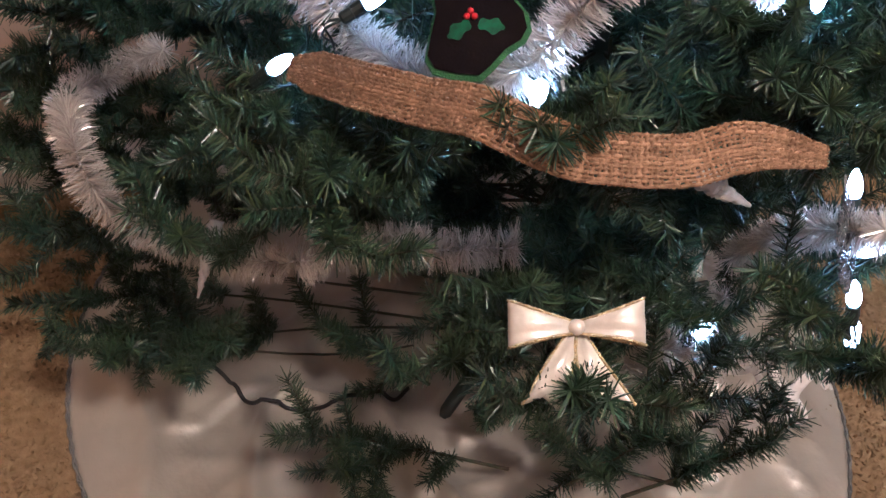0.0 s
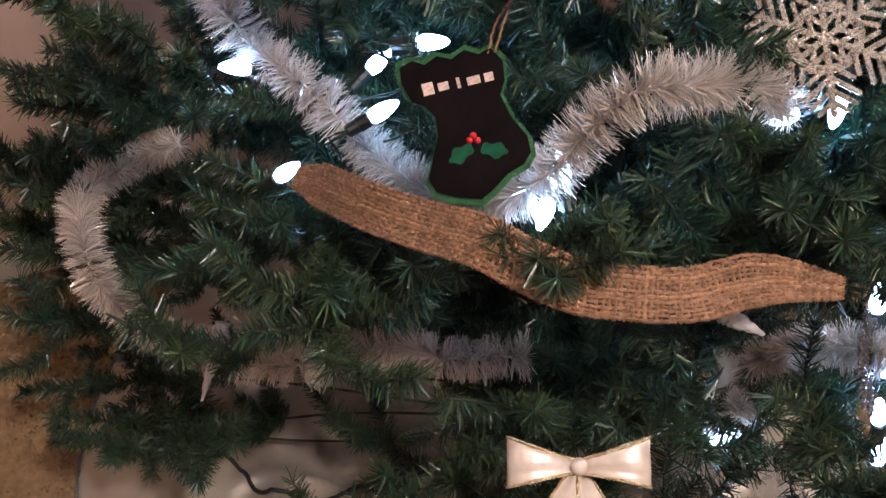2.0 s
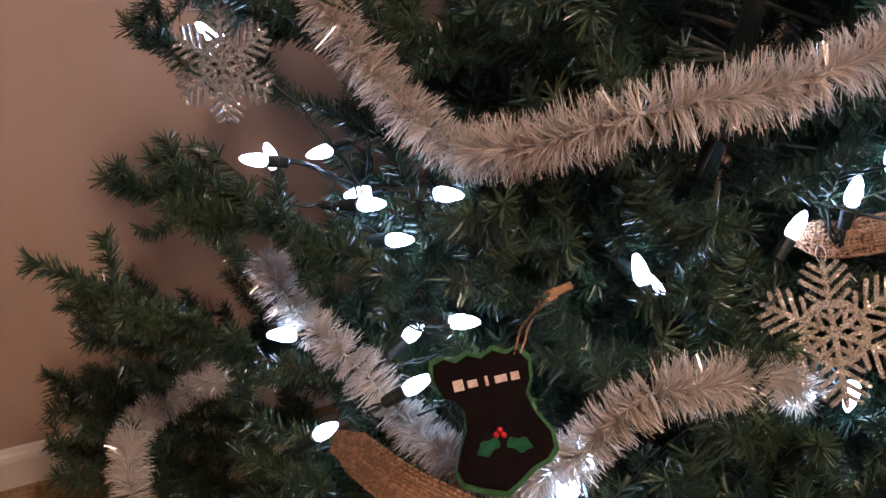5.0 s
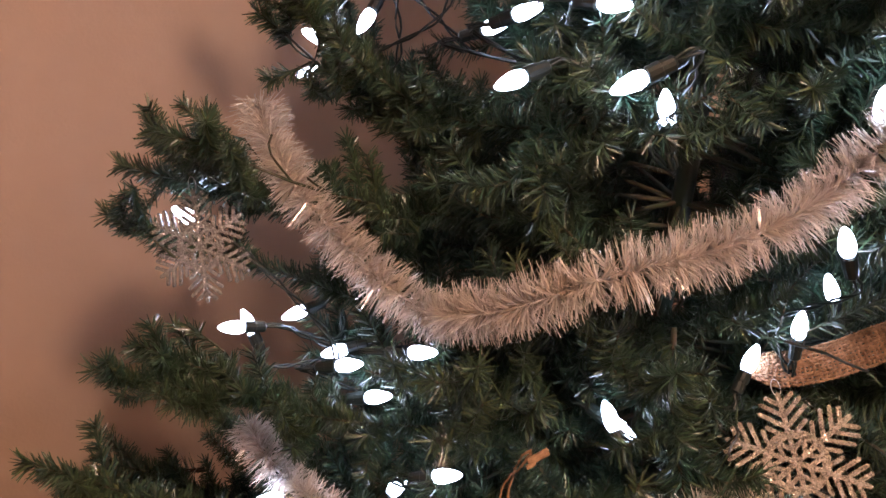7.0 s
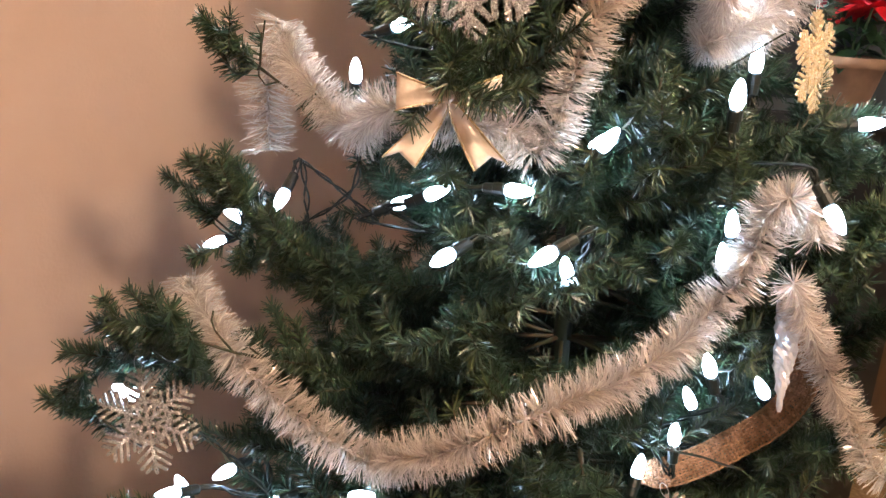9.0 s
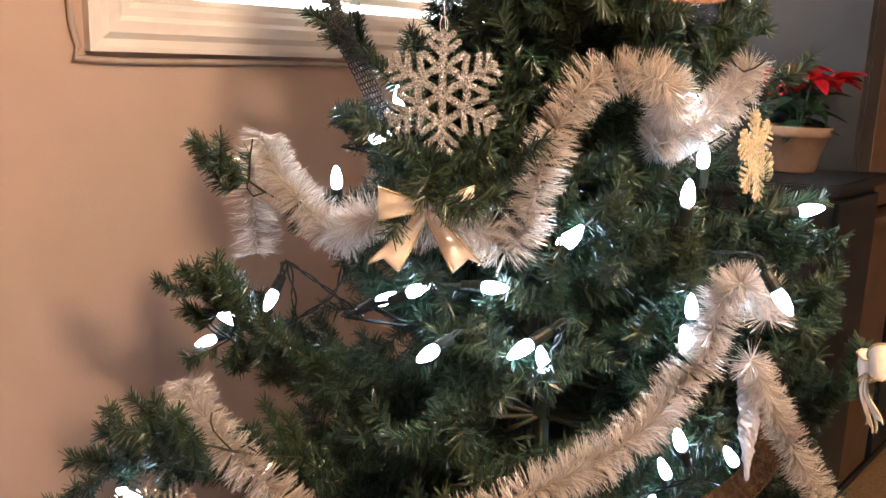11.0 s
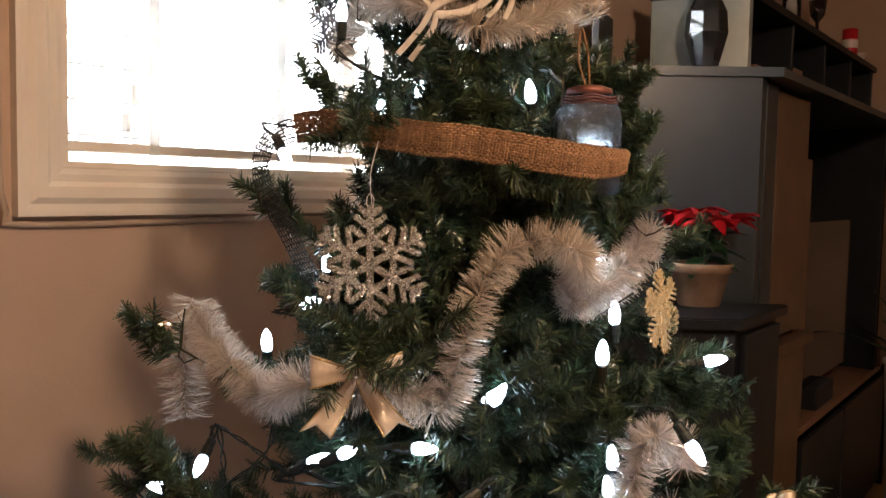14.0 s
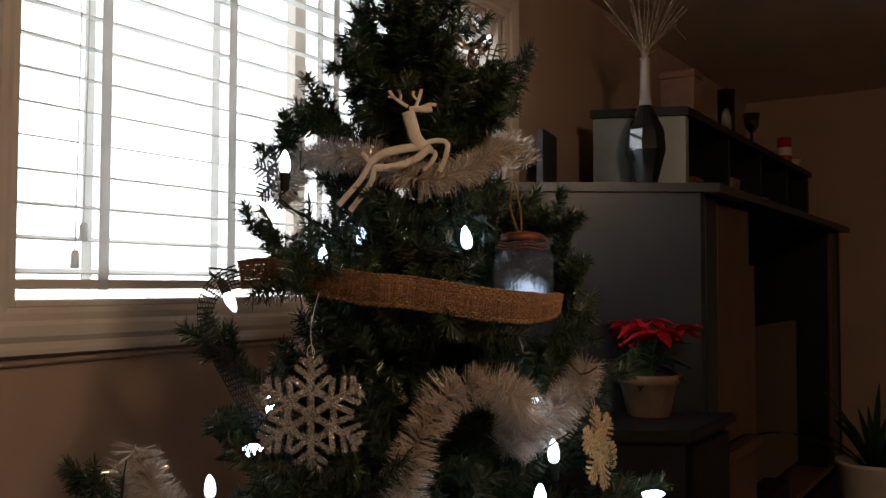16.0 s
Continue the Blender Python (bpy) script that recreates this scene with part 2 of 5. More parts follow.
def box(x0, x1, y0, y1, z0, z1, bevel=0.0, segments=2):
    bm = bmesh.new()
    bmesh.ops.create_cube(bm, size=1)
    bmesh.ops.scale(bm, vec=(x1 - x0, y1 - y0, z1 - z0), verts=bm.verts)
    bmesh.ops.translate(bm, vec=((x0 + x1) / 2, (y0 + y1) / 2, (z0 + z1) / 2), verts=bm.verts)
    if bevel:
        bmesh.ops.bevel(bm, geom=bm.edges[:], offset=bevel, segments=segments, affect="EDGES", profile=0.6)
    return bm


def join(*bms):
    out = bmesh.new()
    for b in bms:
        me = bpy.data.meshes.new("tmp")
        b.to_mesh(me)
        b.free()
        out.from_mesh(me)
        bpy.data.meshes.remove(me)
    return out


def spline(points, n):
    """n points of a smooth line through the given ones (Catmull-Rom), evenly spaced."""
    p = np.asarray(points, float)
    q = np.vstack([2 * p[0] - p[1], p, 2 * p[-1] - p[-2]])
    fine = []
    for i in range(1, len(q) - 2):
        t = np.linspace(0, 1, 24, endpoint=False)[:, None]
        a, b, c, d = q[i - 1], q[i], q[i + 1], q[i + 2]
        fine.append(0.5 * (2 * b + (c - a) * t + (2 * a - 5 * b + 4 * c - d) * t**2 + (3 * b - a - 3 * c + d) * t**3))
    fine = np.vstack(fine + [p[-1:]])
    s = np.r_[0, np.cumsum(np.linalg.norm(np.diff(fine, axis=0), axis=1))]
    u = np.linspace(0, s[-1], n)
    return np.stack([np.interp(u, s, fine[:, k]) for k in range(3)], 1), s[-1]


def frames_along(line):
    """Unit tangents and two unit normals at each point of a line."""
    tan = np.gradient(line, axis=0)
    tan /= np.linalg.norm(tan, axis=1)[:, None] + 1e-12
    ref = np.where(np.abs(tan[:, 2:3]) > 0.9, [[1.0, 0, 0]], [[0, 0, 1.0]])
    a = np.cross(tan, ref)
    a /= np.linalg.norm(a, axis=1)[:, None] + 1e-12
    return tan, a, np.cross(tan, a)


def tube(line, radius, sides=6):
    """Vertices and quads of a closed tube along a line; radius may vary."""
    line = np.asarray(line, float)
    n = len(line)
    r = np.broadcast_to(np.asarray(radius, float), (n,))
    _, a, b = frames_along(line)
    ang = np.linspace(0, 2 * math.pi, sides, endpoint=False)
    ring = np.cos(ang)[None, :, None] * a[:, None] + np.sin(ang)[None, :, None] * b[:, None]
    v = (line[:, None] + ring * r[:, None, None]).reshape(-1, 3)
    i, j = np.meshgrid(np.arange(n - 1), np.arange(sides), indexing="ij")
    j2 = (j + 1) % sides
    f = np.stack([i * sides + j, i * sides + j2, (i + 1) * sides + j2, (i + 1) * sides + j], -1).reshape(-1, 4)
    return v, f


def merge(parts):
    vs, fs, k = [], [], 0
    for v, f in parts:
        vs.append(v)
        fs.append(f + k)
        k += len(v)
    return np.vstack(vs), np.vstack(fs)


def lathe(profile, sides=24):
    """A turned body about z from (radius, height) pairs."""
    bm = bmesh.new()
    rings = []
    for r, z in profile:
        rings.append([bm.verts.new((r * math.cos(2 * math.pi * k / sides), r * math.sin(2 * math.pi * k / sides), z)) for k in range(sides)])
    for a, b in zip(rings, rings[1:]):
        for k in range(sides):
            bm.faces.new((a[k], a[(k + 1) % sides], b[(k + 1) % sides], b[k]))
    bm.faces.new(rings[0][::-1])
    bm.faces.new(rings[-1])
    return bm


def slab(outline, thick, bevel=0.0):
    """A flat plate in xy with the given outline, from z = 0 to thick."""
    bm = bmesh.new()
    f = bm.faces.new([bm.verts.new((x, y, 0)) for x, y in outline])
    res = bmesh.ops.extrude_face_region(bm, geom=[f])
    bmesh.ops.translate(bm, vec=(0, 0, thick), verts=[v for v in res["geom"] if isinstance(v, bmesh.types.BMVert)])
    bmesh.ops.recalc_face_normals(bm, faces=bm.faces[:])
    if bevel:
        edges = [e for e in bm.edges if abs(e.verts[0].co.z - e.verts[1].co.z) < 1e-6 and e.verts[0].co.z > thick / 2]
        bmesh.ops.bevel(bm, geom=edges, offset=bevel, segments=2, affect="EDGES")
    return bm


def blades(base, way, length, width, curl=0.0):
    """Thin tapered blades as quads: base points, unit ways, lengths, widths."""
    n = len(base)
    side = np.cross(way, rng.normal(size=(n, 3)))
    side /= np.linalg.norm(side, axis=1)[:, None] + 1e-9
    w = np.broadcast_to(np.asarray(width), (n,))[:, None]
    tip = base + way * length[:, None]
    v = np.stack([base - side * w / 2, base + side * w / 2, tip + side * w * 0.22, tip - side * w * 0.22], 1)
    return v.reshape(-1, 3), np.arange(4 * n).reshape(-1, 4)


# ---- room ----
def wall_piece(name, x0, x1, y0, y1, z0, z1, parent):
    return part(name, box(x0, x1, y0, y1, z0, z1), M_WALL, parent)


X0, X1, Y0, Y1, TOP = ROOM
WY0, WY1, WZ0, WZ1 = 0.668, 2.3, 1.545, 2.45      # the window's opening
wall_west = thing("wall_west", "tan painted wall with a window opening", "wall", kind="structure")
for a, b, c, d in ((Y0 - 0.15, WY0, 0, TOP), (WY1, Y1 + 0.15, 0, TOP), (WY0, WY1, 0, WZ0), (WY0, WY1, WZ1, TOP)):
    wall_piece("wall_panel", X0 - 0.16, X0, a, b, c, d, wall_west)
for nm, bx in (("wall_north", (X0, X1, Y1, Y1 + 0.15)), ("wall_south", (X0, X1, Y0 - 0.15, Y0)), ("wall_east", (X1, X1 + 0.15, Y0 - 0.15, Y1 + 0.15))):
    tagged(part(nm, box(*bx, 0, TOP), M_WALL), "plain tan painted wall", "wall", kind="structure")
tagged(part("ceiling", box(X0 - 0.16, X1 + 0.15, Y0 - 0.15, Y1 + 0.15, TOP, TOP + 0.1), M_CEILING), "plain painted ceiling", "ceiling", kind="structure")
tagged(part("floor", box(X0 - 0.16, X1 + 0.15, Y0 - 0.15, Y1 + 0.15, -0.1, 0.0), M_CARPET), "tan speckled loop carpet", "floor", kind="structure")


def carpet_tufts():
    n = 60000
    base = np.stack([rng.uniform(-1.28, 0.35, n), rng.uniform(-0.35, 1.75, n), np.zeros(n)], 1)
    way = rng.normal(size=(n, 3)) * [0.8, 0.8, 0.3] + [0, 0, 0.7]
    way /= np.linalg.norm(way, axis=1)[:, None]
    v, f = blades(base, way, rng.uniform(0.004, 0.009, n), 0.006)
    ob = part_mesh("carpet_tufts", mesh_of("carpet_tufts", v, f, [M_CARPET]))
    tagged(ob, "short tan carpet pile round the tree", "carpet", kind="stuff")


def moulding(profile, y0, y1, x):
    """A straight moulding along y from (height, out) pairs."""
    bm = bmesh.new()
    a = [bm.verts.new((x + o, y0, z)) for z, o in profile]
    b = [bm.verts.new((x + o, y1, z)) for z, o in profile]
    n = len(profile)
    for k in range(n):
        bm.faces.new((a[k], a[(k + 1) % n], b[(k + 1) % n], b[k]))
    bm.faces.new(a[::-1])
    bm.faces.new(b)
    bmesh.ops.recalc_face_normals(bm, faces=bm.faces[:])
    return bm


tagged(part("baseboard", moulding([(0, 0), (0, 0.014), (0.062, 0.014), (0.072, 0.011), (0.078, 0.007), (0.083, 0.006), (0.085, 0)], Y0, 2.6, X0), M_TRIM),
       "cream painted baseboard along the wall", "baseboard", kind="structure")


def casing():
    """Mitred picture-frame casing round the opening, with a stepped profile."""
    prof = [(0.0, -0.05), (0.0, 0.012), (0.010, 0.016), (0.022, 0.016), (0.030, 0.022), (0.048, 0.024), (0.058, 0.018), (0.070, 0.02), (0.078, 0.02), (0.078, 0.0)]
    bm = bmesh.new()
    loops = []
    for off, out in prof:
        x = X0 + out
        loops.append([bm.verts.new(c) for c in ((x, WY0 - off, WZ0 - off), (x, WY1 + off, WZ0 - off), (x, WY1 + off, WZ1 + off), (x, WY0 - off, WZ1 + off))])
    for a, b in zip(loops, loops[1:]):
        for k in range(4):
            bm.faces.new((a[k], a[(k + 1) % 4], b[(k + 1) % 4], b[k]))
    bmesh.ops.recalc_face_normals(bm, faces=bm.faces[:])
    return bm


window = thing("window_1", "white trimmed window with open horizontal blinds, bright daylight outside", "window", kind="structure")
part("window_casing", casing(), M_TRIM, window)
for nm, bx in (("jamb", (WY0, WY0 + 0.02, WZ0, WZ1)), ("jamb", (WY1 - 0.02, WY1, WZ0, WZ1)), ("head", (WY0 + 0.02, WY1 - 0.02, WZ1 - 0.02, WZ1)), ("window_sill", (WY0 + 0.02, WY1 - 0.02, WZ0, WZ0 + 0.012))):
    part(nm, box(X0 - 0.16, X0 - 0.003, bx[0], bx[1], bx[2], bx[3], 0.002), M_TRIM, window)
for y in (WY0 + 0.045, (WY0 + WY1) / 2, WY1 - 0.045):
    part("sash_stile", box(X0 - 0.15, X0 - 0.115, y - 0.02, y + 0.02, WZ0 + 0.013, WZ1 - 0.021, 0.003), M_TRIM, window)
pane = part("pane", box(X0 - 0.136, X0 - 0.131, WY0 + 0.021, WY1 - 0.021, WZ0 + 0.013, WZ1 - 0.021), M_GLASS, window)
pane.visible_shadow = False
tagged(part("backdrop", box(X0 - 2.6, X0 - 2.55, WY0 - 3.0, WY1 + 4.0, 0.2, 4.2), M_DAY), "bright overcast daylight beyond the window", "backdrop", kind="structure")

blind = thing("window_blind", "white two-inch horizontal blind, slats open, hung inside the window", "blind")
SLAT_X = X0 - 0.055
slat_me = bpy.data.meshes.new("slat")
bm = box(-0.024, 0.024, WY0 + 0.03, WY1 - 0.03, -0.0014, 0.0014)
bm.to_mesh(slat_me)
bm.free()
slat_me.materials.append(M_BLIND)
z = WZ0 + 0.062
while z < WZ1 - 0.07:
    s = part_mesh("slat", slat_me, blind, m=pose(SLAT_X, 0, z, 0, 10.5, 0))
    z += 0.0595
part("bottom_rail", box(SLAT_X - 0.026, SLAT_X + 0.026, WY0 + 0.03, WY1 - 0.03, WZ0 + 0.03, WZ0 + 0.048, 0.004), M_TRIM, blind)
part("head_rail", box(SLAT_X - 0.03, SLAT_X + 0.03, WY0 + 0.022, WY1 - 0.022, WZ1 - 0.065, WZ1 - 0.022, 0.003), M_BLIND, blind)
for y in (0.87, 1.18, 1.52, 1.95):
    for dx in (-0.027, 0.027):
        part("ladder_tape", box(SLAT_X + dx - 0.0008, SLAT_X + dx + 0.0008, y - 0.011, y + 0.011, WZ0 + 0.028, WZ1 - 0.06), M_BLIND, blind)
for y, zb in ((0.822, 1.665), (0.806, 1.615)):
    part_mesh("pull_cord", mesh_of("pull_cord", *tube(spline([(SLAT_X + 0.035, y, zb + 0.03), (SLAT_X + 0.034, y + 0.004, 2.0), (SLAT_X + 0.03, y + 0.01, WZ1 - 0.06)], 12)[0], 0.0012, 5), [M_BLIND]), blind)
    part("tassel", lathe([(0.004, 0.03), (0.006, 0.027), (0.0075, 0.022), (0.0078, 0.005), (0.0085, 0.0), (0.006, -0.003)], 14), M_BLIND, blind, smooth=True, m=pose(SLAT_X + 0.035, y, zb))

cable_line, _ = spline([(X0 + 0.006, WY0 - 0.1, 2.6), (X0 + 0.006, WY0 - 0.1, 2.0), (X0 + 0.006, WY0 - 0.1, 1.56), (X0 + 0.006, WY0 - 0.09, 1.475), (X0 + 0.006, WY0 - 0.06, 1.454), (X0 + 0.006, 1.1, 1.456), (X0 + 0.006, 2.45, 1.458)], 90)
tagged(part_mesh("wall_cable", mesh_of("wall_cable", *tube(cable_line, 0.0055, 8), [M_CABLE], True)), "beige cable run round the window trim on the wall", "cable")
picture = thing("picture_frame", "dark framed panel hung on the tan wall beside the window", "picture")
part("frame", join(box(X0 + 0.002, X0 + 0.025, -0.25, WY0 - 0.115, 1.7, 1.73, 0.003), box(X0 + 0.002, X0 + 0.025, -0.25, WY0 - 0.115, 2.27, 2.3, 0.003), box(X0 + 0.002, X0 + 0.025, -0.28, -0.25, 1.7, 2.3, 0.003), box(X0 + 0.002, X0 + 0.025, WY0 - 0.145, WY0 - 0.115, 1.731, 2.269, 0.003)), M_FRAME, picture)
part("panel", box(X0 + 0.004, X0 + 0.014, -0.25, WY0 - 0.146, 1.731, 2.269), M_CAB_GLASS, picture)

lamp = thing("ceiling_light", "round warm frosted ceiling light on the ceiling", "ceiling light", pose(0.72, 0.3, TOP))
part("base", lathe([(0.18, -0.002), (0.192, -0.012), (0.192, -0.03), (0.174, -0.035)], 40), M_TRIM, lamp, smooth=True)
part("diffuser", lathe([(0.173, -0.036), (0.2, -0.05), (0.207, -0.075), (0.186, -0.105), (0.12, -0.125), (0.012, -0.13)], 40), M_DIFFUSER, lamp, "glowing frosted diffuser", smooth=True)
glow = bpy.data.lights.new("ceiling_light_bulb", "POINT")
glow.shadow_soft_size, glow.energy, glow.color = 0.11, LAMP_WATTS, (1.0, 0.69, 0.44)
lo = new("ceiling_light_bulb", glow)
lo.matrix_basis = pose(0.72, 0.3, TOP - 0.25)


# ---- the tree ----
def profile(zz):
    """How far the branch tips reach at a height."""
    return (max(0.03, 0.345 * (2.02 - zz)) + 0.01) * (1.0 if zz > 0.55 else 0.78)


CLEAR = []       # places that hang outside the branches: (x, y, z, radius)


ROOM_SIDE = np.array([0.05, 0.08, 0.0])      # the open side of the room, towards which things hang
CLEAR_AT, CLEAR_R, CLEAR_OUT = np.zeros((0, 3), np.float32), np.zeros(0, np.float32), np.zeros((0, 3), np.float32)


def clear_tables():
    global CLEAR_AT, CLEAR_R, CLEAR_OUT
    if len(CLEAR_AT) != len(CLEAR):
        CLEAR_AT, CLEAR_R = np.array([c for c, _ in CLEAR], np.float32), np.array([r for _, r in CLEAR], np.float32)
        o = np.stack([ROOM_SIDE[0] - CLEAR_AT[:, 0], ROOM_SIDE[1] - CLEAR_AT[:, 1], np.clip(CLEAR_AT[:, 2] + 0.5, 1.12, 1.52) - CLEAR_AT[:, 2]], 1)
        CLEAR_OUT = (o / np.linalg.norm(o, axis=1)[:, None]).astype(np.float32)


def hanging_free(mid, depth=0.25):
    """Which points keep off the decorations that press on the branches."""
    clear_tables()
    m = np.asarray(mid, np.float32)
    near = np.abs(CLEAR_AT - m.mean(0)).max(1) < 0.5
    if not near.any():
        return np.ones(len(m), bool)
    c, r, o = CLEAR_AT[near], CLEAR_R[near], CLEAR_OUT[near]
    d = m[:, None] - c[None]
    along = (d * o[None]).sum(-1)
    off2 = (d * d).sum(-1) - along**2
    return ~((along > -0.008) & (along < depth) & (off2 < r * r)).any(1)


def clear_of(p, q):
    """Whether the twig from p to q keeps off the things that hang on the outside."""
    return bool(hanging_free(np.array([p + (q - p) * k for k in (0.4, 0.7, 1.0)])).all())


def needles_on(line, length, density, taper=True):
    """Needles that sit round a twig and lean to its tip."""
    seg = np.linalg.norm(line[-1] - line[0])
    n = max(10, int(seg * density * 1.45))
    u = np.sort(rng.uniform(0.0, 1.0, n))
    idx = u * (len(line) - 1)
    base = np.stack([np.interp(idx, np.arange(len(line)), line[:, k]) for k in range(3)], 1)
    tan = line[-1] - line[0]
    tan = tan / (np.linalg.norm(tan) + 1e-9)
    rad = rng.normal(size=(n, 3))
    rad -= (rad @ tan)[:, None] * tan
    rad /= np.linalg.norm(rad, axis=1)[:, None] + 1e-9
    lean = rng.uniform(0.25, 0.9, n)[:, None] + 0.9 * np.clip(u - 0.9, 0, 1)[:, None] * 4
    way = tan * lean + rad
    way /= np.linalg.norm(way, axis=1)[:, None]
    ln = rng.uniform(0.7, 1.1, n) * 0.86 * length * (1 - 0.12 * u if taper else 1)
    return blades(base, way, ln, rng.uniform(0.0015, 0.0024, n))


def branch(root, tip, tree, seed_twigs=7, length=0.26, free=False, droop=0.02, needle=0.027, density=1500, bushy_end=False, naked=0.0):
    """One branch: a wire stem that turns up at its end, with side twigs and their needles."""
    root, tip = np.asarray(root, float), np.asarray(tip, float)
    span = np.linalg.norm(tip - root)
    flat = tip - root
    mid = root + flat * 0.55 + rng.normal(size=3) * 0.02 * span / 0.3 - np.array([0, 0, droop + 0.04 * span])
    stem, _ = spline([root, mid, tip], 14)
    pressed = ~hanging_free(stem, 0.12)
    if not free and pressed[1:].any():                              # the stem gives way behind what lies on it
        push = np.convolve(np.r_[0, 0, pressed[1:], 0, 0].astype(float), (0.3, 0.7, 1.0, 0.7, 0.3), "valid")
        push = np.r_[0, np.clip(push, 0, 1)][:14, None] * 0.05
        inward = stem - np.array([ROOM_SIDE[0], ROOM_SIDE[1], 1.3])
        stem = stem + push * inward / np.linalg.norm(inward, axis=1)[:, None]
        stem[:, 0] = np.maximum(stem[:, 0], X0 + 0.02)
    wires, hairs = [tube(stem, np.linspace(0.003, 0.0012, 14), 5)], []
    tan = stem[-1] - stem[-4]
    tan /= np.linalg.norm(tan)
    start = max(4 if span > 0.22 else 1, int(13 * naked))
    hairs.append(needles_on(stem[start:], needle, density))
    k = max(3, int(seed_twigs * min(1.2, span / 0.3)) + 1)
    if bushy_end:
        k += 8
    for i in range(k):
        s = (0.5 if bushy_end and i % 3 else 0.28) + (0.46 if bushy_end and i % 3 else 0.66) * (i + rng.uniform(-0.4, 0.4)) / k
        if s < naked:
            continue
        j = int(np.clip(s, 0.1, 0.97) * 13)
        at = stem[j]
        here = stem[min(j + 1, 13)] - stem[j - 1]
        here /= np.linalg.norm(here)
        side = np.cross(here, [0, 0, 1.0])
        side /= np.linalg.norm(side) + 1e-9
        sgn = 1 if i % 2 else -1
        tl = rng.uniform(0.055, 0.125) * (1.15 - 0.35 * s)
        if bushy_end:
            tl *= 0.8
        way = here * rng.uniform(0.35, 0.9) + side * sgn * rng.uniform(0.35, 1.0) + np.array([0, 0, 1.0]) * rng.normal(0.3, 0.45)
        way /= np.linalg.norm(way)
        end = at + way * tl
        bend = (at + end) / 2 + rng.normal(size=3) * 0.009 - np.array([0, 0, 0.2 * tl])
        if end[0] < X0 + 0.03:
            continue
        if not free and not (bushy_end and s > 0.76) and not clear_of(at, end):
            continue
        twig, _ = spline([at, bend, end], 6)
        wires.append(tube(twig, 0.0012, 4))
        hairs.append(needles_on(twig, needle * rng.uniform(0.8, 1.0), density))
    v, f = merge(wires)
    ob = part_mesh("branch", mesh_of("branch", v, f, [M_STEM]), tree)
    if hairs:
        v, f = merge(hairs)
        if not free:
            mids = v.reshape(-1, 4, 3).mean(1)
            keep = hanging_free(mids)
            if keep.mean() < 0.3 and not bushy_end:
                bpy.data.objects.remove(ob)
                return None
            v = v.reshape(-1, 4, 3)[keep].reshape(-1, 3)
            f = np.arange(len(v)).reshape(-1, 4)
        if len(f) < 5:
            return ob
        olive = rng.uniform(0.05, 0.5)
        pick = (rng.random(len(f)) < olive).astype(int)
        part_mesh("foliage", mesh_of("foliage", v, f, [M_NEEDLE, M_TIP], index=pick), ob)
    return ob


def keep_clear(points, radius):
    for p in points:
        CLEAR.append((np.asarray(p, float), radius))


